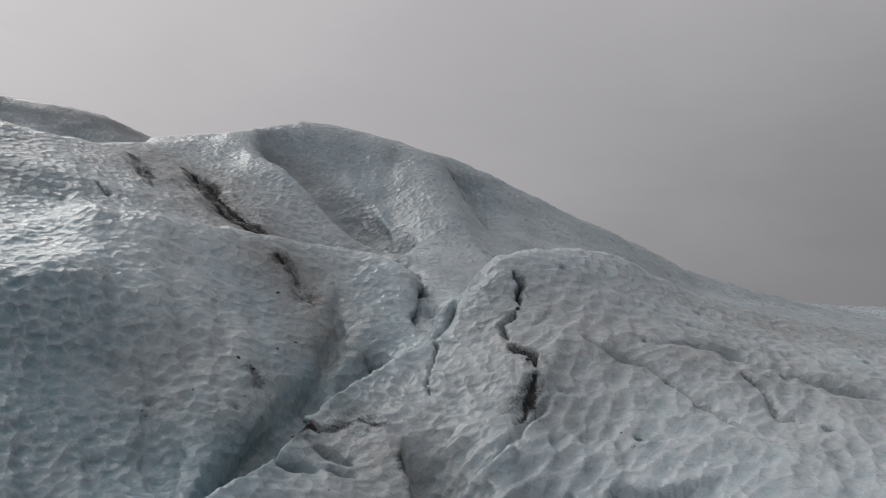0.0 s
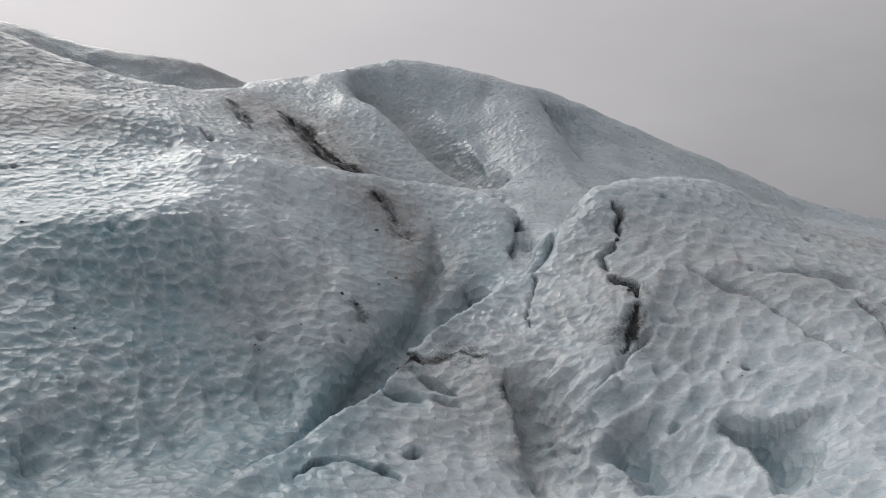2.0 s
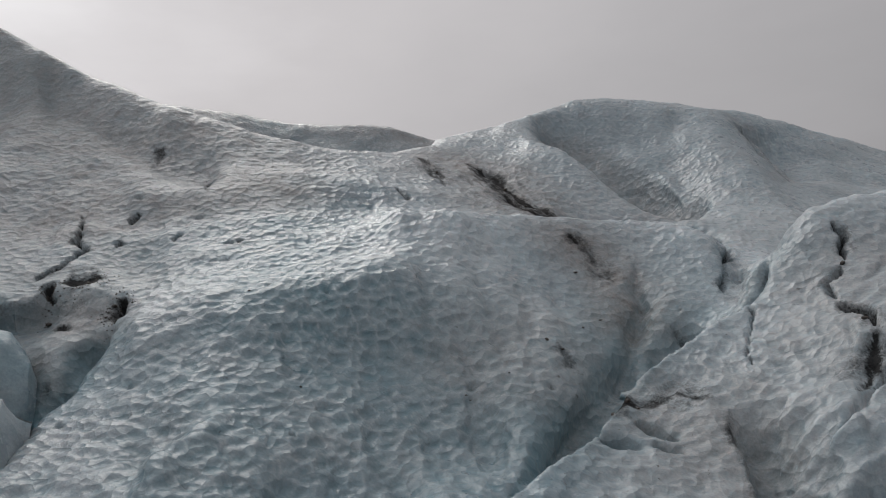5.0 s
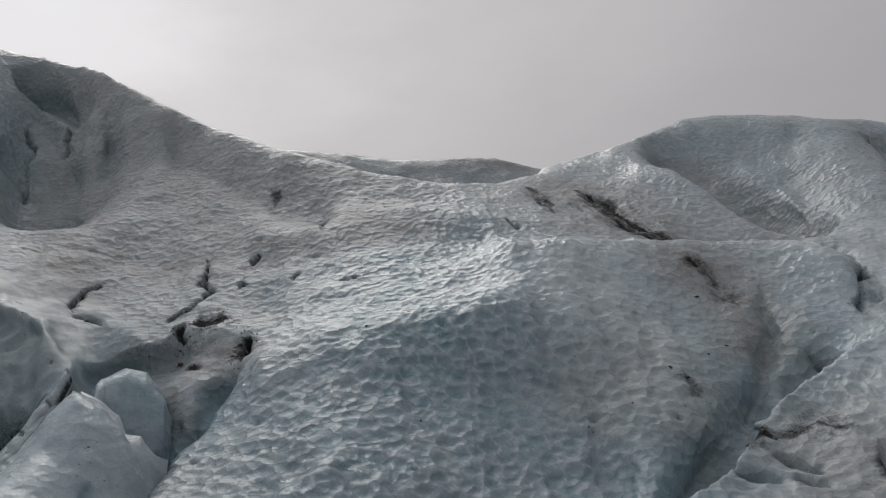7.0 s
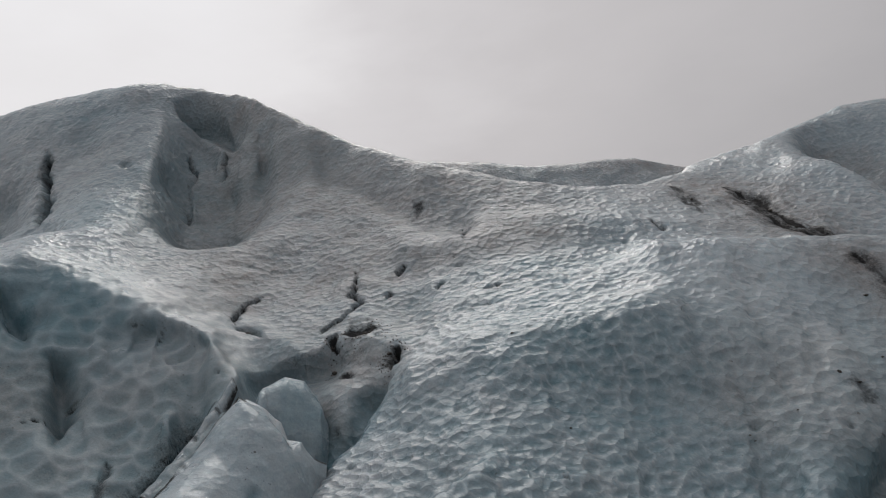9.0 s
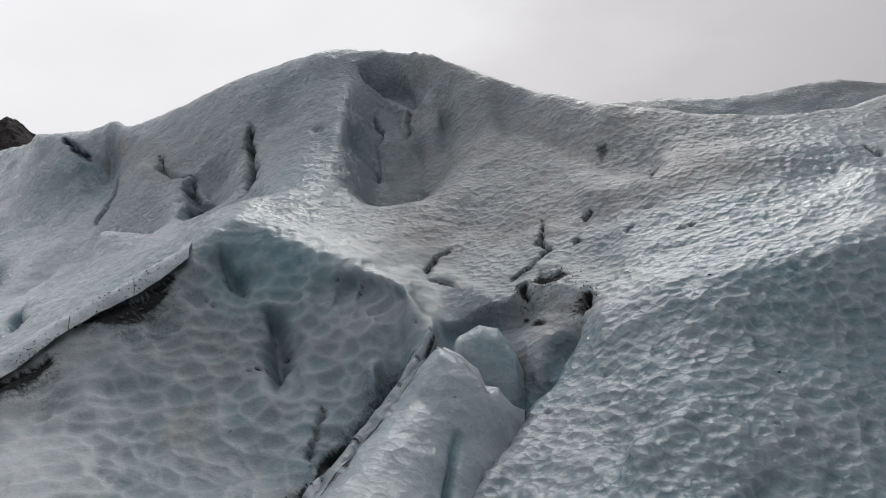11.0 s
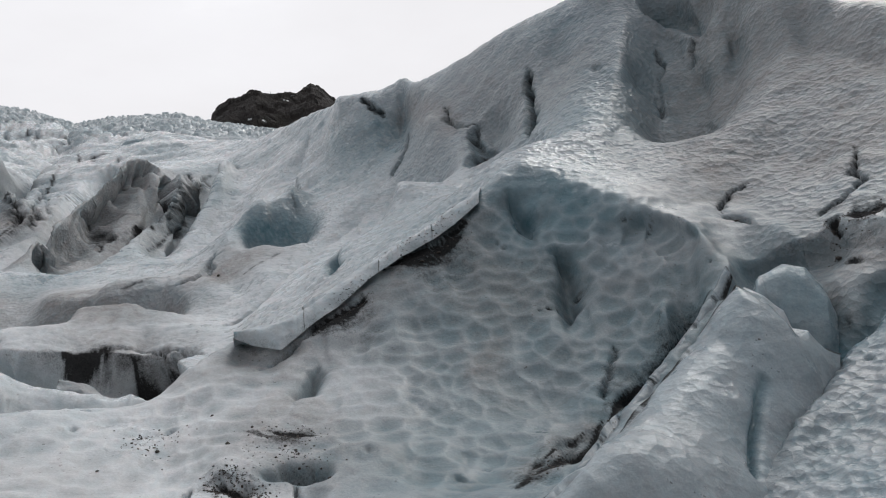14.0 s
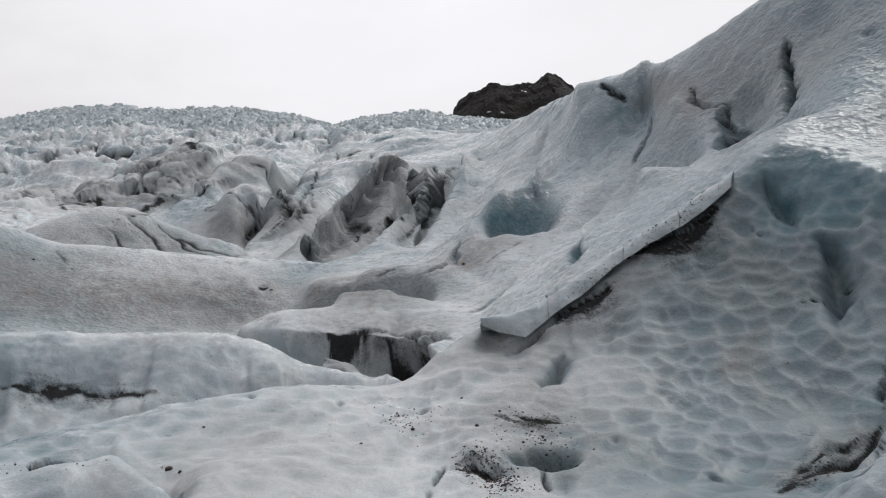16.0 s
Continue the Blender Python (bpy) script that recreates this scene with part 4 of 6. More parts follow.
seam("silt_shade", .4, 0, .9, 0, (-6.97, 3.36, 0.42), (-6.68, 2.86, 0.34), (-6.40, 2.41, 0.29))
# the gully's blue shadow, painted as a strip of blue
seam("patch", .35, 0, 0, .5, (0.16, 8.73, 1.93), (-0.08, 8.37, 1.70), (-0.52, 8.80, 1.45), (-0.87, 7.56, 1.18), (-1.10, 7.18, 1.00), (-1.20, 6.79, 0.84), (-1.27, 6.26, 0.68), (-1.37, 5.65, 0.59))
seam("silt_shade", 1.2, 0, 0.8, 0, (-18.61, 0.50, 3.24), (-18.72, 0.93, 3.48))
seam("silt_shade", 1.5, 0, 1.2, 0, (-19.56, -2.65, 3.12), (-16.25, -1.68, 2.58))
seam("silt_shade", 2.5, 0, 1.2, 0, (-40.55, -9.46, 7.45), (-39.18, -7.41, 8.23))
seam("groove", .4, .25, 0, .9, (-6.22, 6.33, 1.70), (-6.10, 5.92, 1.43), (-6.06, 5.56, 1.15), (-6.27, 5.49, 0.84))
seam("stripe", .16, .05, 1.3, 0, (-7.27, 5.08, 1.68), (-7.62, 4.92, 1.30), (-7.48, 4.42, 0.99), (-7.32, 3.90, 0.67), (-7.06, 3.49, 0.48))
seam("patch", .35, 0, 0, .8, (-7.67, 5.72, 1.93), (-7.47, 5.78, 1.77))
seam("silt_shade", .35, 0, .9, 0, (-6.95, 5.87, 1.60), (-6.73, 5.84, 1.44), (-6.44, 5.73, 1.23))
# shade in the big dome's fold and crease, painted as film and stripe
seam("silt_shade", .8, 0, .8, 0, (-3.25, 16.70, 5.01), (-2.61, 15.85, 4.33), (-1.90, 14.95, 3.58), (-1.22, 12.90, 2.94))
seam("stripe", .10, .03, .6, 0, (0.08, 18.44, 5.48), (0.53, 17.59, 4.62), (0.96, 16.07, 3.67))
seam("silt_shade", .5, 0, .7, 0, (0.08, 18.44, 5.48), (0.53, 17.59, 4.62), (0.96, 16.07, 3.67))
seam("groove", .22, .15, .3, .3, (0.19, 8.85, 1.98), (-0.08, 8.37, 1.70), (-0.47, 7.94, 1.45), (-0.81, 8.64, 1.24))

seam("fold", 1.1, 0.3, 0, 0.1, (-1.11, 12.75, 2.88), (-1.45, 12.92, 3.04), (-2.01, 13.45, 3.52), (-2.51, 13.98, 4.10), (-3.03, 14.49, 4.56), (-4.00, 15.20, 5.08))
seam("fold", 0.9, 0.4, 0.5, 0.1, (0.95, 15.89, 3.62), (0.76, 16.86, 4.13), (0.53, 17.60, 4.62), (0.15, 17.76, 5.03), (-0.08, 18.02, 5.40))
seam("fold", 0.6, 0.6, 0, 1.0, (-13.96, 10.51, 6.88), (-14.62, 10.57, 7.29), (-15.32, 10.55, 7.79), (-15.59, 10.30, 8.16), (-16.12, 10.39, 8.90))
seam("crack", 0.22, 0.25, 0.5, 0.5, (-14.33, 10.53, 7.11), (-14.10, 10.30, 6.65), (-13.96, 10.14, 6.24))
seam("crack", 0.22, 0.25, 0.4, 0.5, (-15.07, 10.20, 7.18), (-14.72, 9.97, 6.63), (-14.35, 9.66, 6.06))
seam("crack", 0.3, 0.2, 0.6, 0.5, (-14.15, 9.38, 5.62), (-13.36, 8.93, 5.06))
seam("crack", 0.55, 0.6, 0.8, 0.7, (-17.50, 8.09, 7.70), (-16.86, 7.80, 7.06), (-16.57, 7.55, 6.70), (-15.54, 7.17, 6.04), (-14.82, 6.87, 5.50), (-14.37, 6.57, 5.05))
seam("crack", 0.6, 0.6, 0.8, 0.6, (-18.25, 6.84, 6.44), (-17.34, 6.36, 5.73), (-16.56, 5.99, 5.22), (-15.68, 5.61, 4.71))
seam("fold", 1.0, 0.55, 0.8, 0.4, (-15.68, 5.61, 4.71), (-16.92, 6.22, 5.50), (-18.15, 6.81, 6.37))
seam("crack", 0.25, 0.3, 0.8, 0.4, (-19.91, 6.68, 7.36), (-19.29, 6.51, 6.84), (-18.46, 6.55, 6.39), (-18.19, 6.81, 6.38))
seam("crack", 0.35, 0.3, 0.7, 0.4, (-24.72, 5.53, 9.07), (-24.02, 5.72, 8.67), (-23.48, 5.83, 8.04))
seam("crack", 0.35, 0.35, 0.7, 0.6, (-21.68, 6.15, 7.19), (-20.80, 5.71, 6.38), (-20.39, 5.33, 5.84), (-19.96, 5.08, 5.44))
seam("crack", 0.13, 0.2, 0.9, 0.2, (-9.03, 7.09, 3.05), (-8.93, 6.82, 2.90), (-8.74, 6.40, 2.73), (-8.53, 6.15, 2.57))
seam("crack", 0.14, 0.15, 0.6, 0.3, (-8.53, 6.15, 2.57), (-8.26, 6.18, 2.44), (-8.01, 6.21, 2.36))
seam("crack", 0.13, 0.22, 1, 0.3, (-8.32, 8.26, 3.36), (-7.93, 7.86, 3.06), (-7.76, 7.56, 2.86), (-7.49, 7.45, 2.73), (-7.51, 7.19, 2.60), (-7.45, 6.72, 2.37), (-7.42, 6.59, 2.30))
seam("crack", 0.28, 0.25, 1.3, 0.1, (-7.22, 6.72, 2.30), (-7.03, 6.46, 2.17), (-7.06, 6.40, 2.14))
seam("stripe", 0.45, 0.05, 1.5, 0, (-7.10, 6.71, 2.28), (-6.97, 6.83, 2.29), (-6.80, 6.94, 2.30))
seam("crack", 0.32, 0.3, 1.3, 0.1, (-6.33, 6.70, 2.04), (-6.30, 6.57, 1.92), (-6.28, 6.49, 1.81))
seam("crack", 0.25, 0.12, 0.8, 0.2, (-5.72, 7.89, 2.80), (-5.81, 7.84, 2.69))
seam("groove", 0.09, 0.035, 0.3, 0.2, (-5.10, 7.90, 2.68), (-5.47, 7.59, 2.54), (-5.84, 7.55, 2.38), (-6.14, 7.27, 2.12), (-6.14, 6.69, 1.86))
seam("groove", 0.35, 0.14, 0.15, 0.35, (-1.37, 9.74, 2.15), (-1.24, 9.39, 1.90), (-1.13, 9.04, 1.67), (-1.19, 8.65, 1.45), (-1.29, 8.23, 1.22), (-1.35, 7.78, 0.97), (-1.42, 7.24, 0.71))
seam("crack", 0.2, 0.2, 0.8, 0.3, (-0.55, 12.00, 2.53), (-0.36, 11.52, 2.36), (-0.27, 9.85, 2.00), (-0.25, 9.51, 1.77), (-0.13, 8.22, 1.64))
seam("groove", 0.3, 0.16, 0.1, 0.6, (0.22, 8.97, 2.03), (0.03, 8.44, 1.77), (-0.14, 8.19, 1.62), (-0.36, 8.00, 1.50), (-0.74, 8.52, 1.31), (-1.05, 8.19, 1.12), (-1.24, 7.93, 1.01))
seam("fold", 3.0, 1.5, 0, 0, (-32.29, -6.86, 5.27), (-35.65, -6.41, 6.88), (-40.38, -5.77, 9.06), (-47.91, -5.36, 11.81), (-50.46, -3.96, 13.03), (-39.86, -0.01, 10.27))
seam("fold", 1.6, 0.8, 0.3, 0, (-37.39, 0.21, 9.45), (-30.47, -0.62, 6.75), (-28.39, -1.50, 5.75), (-25.15, -2.38, 4.49), (-23.48, -3.29, 3.98))
# opening below the shelf lip, its shade partly painted as dark and blue tone
seam("fold", 0.9, 0.8, 1.0, 0.4, (-15.04, -3.85, 1.98), (-14.29, -2.75, 1.88), (-14.41, -1.81, 1.77), (-14.04, -0.72, 1.63), (-9.89, 0.09, 1.59))
seam("crack", 1.2, 0.8, 0.9, 0.2, (-52.67, -9.82, 12.40), (-40.52, -7.53, 9.07), (-37.73, -6.98, 7.61))
seam("crack", 0.8, 0.5, 0.7, 0.3, (-51.01, -7.77, 12.47), (-41.30, -6.75, 9.29), (-37.80, -6.42, 7.83))
seam("crack", 0.8, 0.5, 0.9, 0.2, (-42.02, -8.94, 8.39), (-41.07, -9.36, 7.66), (-40.18, -9.42, 7.15))
seam("crack", 0.7, 0.4, 0.8, 0.2, (-33.53, -3.11, 7.99), (-32.78, -2.99, 6.85), (-30.41, -2.98, 5.45))
seam("crack", 0.9, 0.4, 0.8, 0.2, (-39.01, 0.30, 10.01), (-32.94, -0.03, 7.82), (-31.06, -0.27, 6.60), (-29.65, -0.43, 5.76))
seam("crack", 0.5, 0.3, 0.7, 0.2, (-38.99, 1.31, 10.00), (-36.63, 0.88, 8.99), (-34.13, 0.35, 8.02))
seam("stripe", 1.2, 0.1, 1.5, 0, (-32.98, -1.94, 6.92), (-32.71, -1.51, 6.62), (-28.79, -1.21, 5.86))
seam("silt_shade", 2.2, 0, 0.9, 0, (-36.90, -5.09, 7.90), (-30.80, -3.66, 5.76), (-27.87, -4.40, 4.89), (-34.14, -2.81, 8.23))
seam("silt_shade", 1.2, 0, 0.8, 0, (-39.45, -0.81, 10.22), (-34.62, -1.28, 7.98), (-31.98, -2.55, 6.26))
seam("crack", 0.35, 0.2, 0.6, 0.4, (-19.92, 0.90, 4.01), (-19.86, 0.40, 3.70), (-18.62, -0.05, 3.15), (-18.56, -0.56, 2.94))
seam("crack", 0.35, 0.2, 0.6, 0.4, (-17.17, 2.09, 3.32), (-15.54, 1.17, 2.56), (-15.20, 0.69, 2.16), (-14.90, 0.16, 2.00))
seam("crack", 0.3, 0.3, 0.5, 0.7, (-20.38, 0.57, 4.02), (-19.63, 0.39, 3.60), (-18.46, 0.23, 3.17))
seam("pit", 0.3, 0.3, 0.1, 0.9, (-13.93, 2.22, 2.89), (-12.95, 2.04, 2.64))
seam("groove", 0.3, 0.22, 0, 0.9, (-9.65, 4.32, 2.41), (-9.28, 4.23, 2.11), (-8.98, 4.12, 1.75), (-8.48, 3.93, 1.32))
seam("groove", 0.42, 0.15, 0, 0.6, (-10.48, 4.16, 3.36), (-10.22, 4.21, 3.01), (-9.93, 4.28, 2.62))
seam("crack", 0.16, 0.1, 0.4, 0.4, (-8.00, 4.25, 1.19), (-7.62, 3.92, 0.88), (-7.31, 3.67, 0.65))
seam("groove", 0.3, 0.2, 0.1, 0.6, (-9.24, 1.13, 1.30), (-8.78, 0.94, 1.11), (-8.48, 0.80, 0.96))
seam("fold", 0.5, 0.1, 0.8, 0.5, (-13.61, 0.43, 1.75), (-10.04, 0.36, 1.63), (-9.70, 0.59, 1.51), (-9.69, 0.89, 1.49))
seam("silt_shade", 0.5, 0, 0.9, 0, (-8.09, 0.40, 0.85), (-7.66, 0.56, 0.72), (-7.82, 0.79, 0.77), (-8.43, 0.78, 0.94))
seam("silt_shade", 0.35, 0, 0.9, 0, (-8.62, 3.07, 1.26), (-8.24, 2.76, 1.00))
seam("stripe", 0.22, 0.05, 0.95, 0, (-2.16, 9.78, 2.56), (-2.06, 9.73, 2.46), (-1.98, 9.69, 2.40))
seam("stripe", 0.4, 0.03, 0.62, 0, (-2.02, 9.78, 2.48), (-1.82, 9.61, 2.24), (-1.72, 9.44, 2.08), (-1.51, 9.25, 1.87))
seam("silt_shade", 0.6, 0, 1.2, 0, (-2.05, 9.75, 2.48), (-1.73, 9.51, 2.13), (-1.42, 9.18, 1.80), (-1.30, 8.77, 1.54))
seam("stripe", 0.25, 0.02, 0.55, 0, (-1.94, 7.87, 1.28), (-1.78, 7.72, 1.12), (-1.79, 7.57, 1.05))
seam("silt_shade", 0.8, 0, 0.4, 0, (-2.66, 7.18, 1.07), (-2.15, 7.34, 0.99), (-1.76, 7.56, 1.02))
seam("stripe", 0.5, 0.03, 0.68, 0, (-5.35, 13.01, 4.50), (-5.04, 12.75, 4.28), (-4.67, 12.18, 3.96), (-4.32, 11.62, 3.67))
seam("crack", 0.22, 0.1, 0.7, 0, (-4.78, 10.64, 3.60), (-4.56, 10.43, 3.44), (-4.39, 10.28, 3.30))
seam("stripe", 1.0, 0.08, 0.72, 0, (-4.42, 13.17, 4.18), (-4.11, 13.15, 4.04), (-3.58, 12.33, 3.61), (-3.12, 11.62, 3.24), (-2.64, 11.64, 2.97))
seam("stripe", 0.4, 0.05, 1.0, 0, (-3.58, 12.33, 3.61), (-3.17, 11.65, 3.27), (-2.91, 11.47, 3.08), (-2.66, 11.61, 2.98))
seam("silt_shade", 1.2, 0, 1.2, 0, (-4.76, 13.27, 4.35), (-4.03, 12.87, 3.94), (-2.98, 11.42, 3.12))
# broken edge; the blue shadow on its sunken side is painted in
seam("fold", 0.4, 0.32, 1.2, 0.7, (-0.20, 5.70, 0.19), (-0.20, 5.87, 0.28), (-0.24, 6.01, 0.36), (-0.23, 6.15, 0.42), (-0.30, 6.29, 0.50), (-0.34, 6.50, 0.62), (-0.32, 6.76, 0.76))
seam("fold", 0.45, 0.28, 0.9, 0.7, (1.35, 5.38, 0.29), (1.41, 5.54, 0.36), (1.31, 5.66, 0.41), (1.22, 5.75, 0.44), (1.21, 5.86, 0.51), (1.29, 5.96, 0.57))
seam("fold", 0.4, 0.28, 0.9, 0.6, (0.58, 5.20, 0.09), (0.57, 5.44, 0.15), (0.46, 5.56, 0.21), (0.34, 5.68, 0.23))
seam("fold", 0.3, 0.2, 0.9, 0.6, (1.31, 5.05, 0.16), (1.38, 5.26, 0.25), (1.39, 5.49, 0.34), (1.28, 5.65, 0.40), (1.20, 5.77, 0.45), (1.24, 5.90, 0.53))
seam("fold", 0.55, 0.35, 0, 0.75, (0.20, 8.57, 1.88), (0.01, 8.24, 1.66), (-0.16, 7.98, 1.50), (-0.53, 7.65, 1.30), (-0.83, 7.38, 1.11), (-1.06, 7.08, 0.93), (-1.13, 6.58, 0.80), (-1.26, 5.98, 0.64), (-1.44, 5.42, 0.55), (-1.60, 5.12, 0.45), (-1.67, 4.82, 0.40))
seam("fold", 0.5, 0.3, 0.5, 0.8, (-7.63, 5.62, 1.92), (-7.41, 6.01, 1.98), (-7.13, 6.30, 2.05), (-7.12, 6.63, 2.24))
seam("crack", 0.12, 0.12, 0.8, 0.2, (-7.48, 8.35, 3.26), (-7.47, 8.18, 3.10))
seam("crack", 0.12, 0.12, 0.8, 0.2, (-7.42, 9.79, 3.87), (-6.79, 8.93, 3.53))
seam("crack", 0.1, 0.1, 0.8, 0.2, (-7.24, 7.76, 2.81), (-7.21, 7.63, 2.73))
seam("stripe", 0.3, 0.02, 0.7, 0, (-8.55, 10.01, 4.50), (-8.43, 10.09, 4.57), (-8.31, 9.71, 4.17))
seam("stripe", 0.4, 0.05, 0.9, 0.2, (-6.70, 6.16, 1.81), (-6.70, 6.26, 1.89))
seam("silt_shade", 0.5, 0, 0.9, 0, (-6.86, 6.37, 2.07), (-6.52, 6.39, 1.90), (-6.58, 6.21, 1.79))
seam("fold", 3.0, 0.7, 0.9, 0, (-44.88, -23.41, 11.29), (-48.89, -22.74, 12.60), (-52.24, -21.71, 13.59), (-54.10, -20.18, 14.19), (-54.20, -17.16, 13.88))
seam("fold", 2.6, 0.6, 0.9, 0, (-55.07, -21.69, 14.83), (-78.79, -27.58, 21.89), (-81.94, -25.75, 23.00), (-67.79, -18.65, 19.42))
seam("fold", 2.6, 0.6, 0.9, 0, (-52.04, -17.80, 12.78), (-55.22, -17.07, 14.48), (-57.49, -16.09, 15.80), (-70.96, -18.28, 19.69), (-87.97, -19.48, 23.98), (-84.07, -15.66, 22.24))
seam("fold", 2.2, 0.55, 0.9, 0, (-47.14, -17.20, 10.27), (-51.05, -16.58, 12.08), (-46.73, -13.50, 11.86), (-48.79, -12.00, 12.50), (-48.90, -11.00, 12.12))
seam("fold", 1.6, 0.5, 0.9, 0.2, (-36.50, -8.55, 6.49), (-36.85, -7.69, 6.98), (-38.32, -6.59, 8.02), (-42.17, -5.81, 9.71))
seam("stripe", 1.0, 0.05, 1.0, 0, (-46.61, -22.35, 11.73), (-49.51, -21.64, 12.55), (-51.06, -21.23, 12.99), (-48.32, -20.12, 11.68))
seam("stripe", 1.0, 0.05, 1.0, 0, (-53.50, -19.97, 13.81), (-51.78, -18.26, 12.69), (-53.88, -19.53, 13.97))
seam("stripe", 1.0, 0.05, 1.0, 0, (-47.53, -17.49, 10.56), (-50.37, -17.08, 11.78), (-51.43, -16.70, 12.31))
seam("stripe", 0.9, 0.05, 0.9, 0, (-44.52, -13.85, 10.65), (-46.30, -13.06, 11.57), (-45.45, -13.80, 11.14))
seam("stripe", 1.0, 0.05, 0.9, 0, (-83.69, -26.28, 23.77), (-59.97, -17.60, 17.01), (-87.79, -24.11, 24.83))
seam("silt_shade", 2.5, 0, 0.4, 0, (-45.47, -21.81, 11.16), (-48.97, -20.39, 11.99), (-52.97, -18.29, 13.30))
seam("silt_shade", 2.0, 0, 0.8, 0, (-29.11, -13.62, 6.31), (-29.63, -11.81, 6.12), (-30.49, -10.46, 6.00))
seam("crack", 0.9, 0.5, 0.9, 0.3, (-108.43, -17.33, 29.53), (-87.14, -14.36, 22.78))
seam("stripe", 0.4, 0.05, 1.2, 0, (-14.38, -2.16, 1.81), (-14.35, -1.72, 1.75), (-14.44, -1.33, 1.75))
seam("stripe", 0.35, 0.05, 1.2, 0, (-21.36, -4.83, 3.28), (-21.29, -4.56, 3.22))
seam("fold", 0.5, 0.18, 0.3, 0.35, (-9.40, 4.92, 2.69), (-9.17, 5.14, 2.71), (-8.89, 5.40, 2.68), (-8.61, 5.51, 2.61), (-8.16, 5.52, 2.40), (-7.86, 5.44, 2.20))
seam("crack", 0.05, 0.04, 0.7, 0, (-8.91, 5.37, 2.70), (-8.79, 5.29, 2.51), (-8.69, 5.16, 2.36))
seam("crack", 0.06, 0.05, 0.9, 0.1, (-8.90, 3.72, 1.58), (-8.88, 3.84, 1.61), (-8.85, 3.96, 1.58))
seam("pit", 0.1, 0.06, 0.8, 0.2, (-9.02, 4.27, 1.85), (-8.93, 4.28, 1.78))
seam("silt_shade", 0.9, 0, 0.8, 0, (-9.60, 3.20, 1.98), (-9.26, 3.50, 1.80), (-9.31, 3.83, 1.91))
seam("silt_shade", 0.6, 0, 0.8, 0, (-10.37, 3.27, 2.71), (-10.08, 3.34, 2.44), (-9.63, 3.37, 2.11))
seam("stripe", 0.3, 0, 0.9, 0, (-6.12, 2.06, 0.16), (-6.31, 2.34, 0.26), (-6.66, 2.83, 0.34), (-7.11, 3.48, 0.50))
seam("stripe", 0.3, 0, 0.7, 0, (-7.93, 0.31, 0.80), (-7.75, 0.44, 0.75), (-7.66, 0.56, 0.72), (-7.53, 0.74, 0.68))
seam("groove", 0.5, 0.1, 0, 0.8, (-1.17, 9.23, 1.79), (-1.15, 8.80, 1.53), (-1.24, 8.36, 1.28), (-1.32, 7.89, 1.03), (-1.41, 7.59, 0.88), (-1.55, 7.01, 0.70), (-1.71, 6.35, 0.52), (-1.89, 5.87, 0.36))
seam("fold", 1.2, 0.45, 0.4, 0.2, (-29.38, 4.75, 9.33), (-27.82, 4.08, 8.11), (-25.87, 3.44, 6.81), (-21.59, 2.62, 5.33))
seam("fold", 0.7, 0.3, 0.5, 0.3, (-19.69, 4.91, 5.18), (-18.97, 4.11, 4.44), (-18.12, 3.36, 3.87), (-16.79, 2.36, 3.33), (-14.93, 1.28, 2.48), (-13.95, 0.65, 1.92))
seam("silt_shade", 0.5, 0, 1.3, 0, (-18.71, 0.44, 3.27), (-18.07, 0.55, 3.05))
seam("silt_shade", 0.8, 0, 1.2, 0, (-18.91, 1.02, 3.61), (-18.30, 0.69, 3.18))
seam("silt_shade", 0.9, 0, 1.2, 0, (-19.39, -2.80, 3.01), (-18.97, -2.28, 2.81))
seam("crack", 0.3, 0.2, 0.8, 0.2, (-21.62, 6.13, 7.14), (-20.73, 5.71, 6.37), (-20.09, 5.31, 5.70))
seam("crack", 0.3, 0.15, 0.8, 0.2, (-24.76, 5.59, 9.15), (-23.91, 5.76, 8.57), (-23.46, 5.93, 8.10))
seam("silt_shade", 0.6, 0, 1.0, 0, (-22.76, 6.51, 8.14), (-19.47, 6.58, 6.99), (-18.67, 6.42, 6.47))


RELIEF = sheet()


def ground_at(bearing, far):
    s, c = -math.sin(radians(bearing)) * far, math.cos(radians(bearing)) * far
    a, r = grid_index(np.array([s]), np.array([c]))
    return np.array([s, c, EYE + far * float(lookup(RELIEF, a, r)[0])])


for n in range(80):   # small melt holes with grit at the bottom
    spot = ground_at(random.uniform(-30, 116), 5.2 * 2.6 ** (random.random() ** 1.3))
    seam("pit", random.uniform(0.04, 0.10), random.uniform(0.03, 0.07), random.uniform(0.1, 0.6), 0.5, spot, spot + (random.uniform(-0.05, 0.05), random.uniform(-0.05, 0.05), 0))
bearings = np.concatenate([np.arange(-40, 128, 0.145), np.arange(128, 320, 3.0)])
fine = np.linspace(LOGR[0], LOGR[-1], 2600)
ai = np.interp(bearings, BEARING, np.arange(len(BEARING)))
ri = np.interp(fine, LOGR, np.arange(len(LOGR)))
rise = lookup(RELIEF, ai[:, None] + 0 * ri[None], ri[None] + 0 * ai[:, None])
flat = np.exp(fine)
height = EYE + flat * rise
steep = np.abs(np.gradient(height, axis=1)) / np.gradient(flat)
dense = np.sqrt(1 + np.minimum(steep, 4) ** 2) * np.interp(fine, np.log([1.2, 4, 5, 35, 70, 300, 3000]), [0.12, 0.3, 1, 1, 0.45, 0.2, 0.1])
for _ in range(30):
    dense = (np.roll(dense, 1, 0) + dense + np.roll(dense, -1, 0)) / 3
run = np.cumsum(dense, 1)
run = (run - run[:, :1]) / (run[:, -1:] - run[:, :1])
ROWN = 910
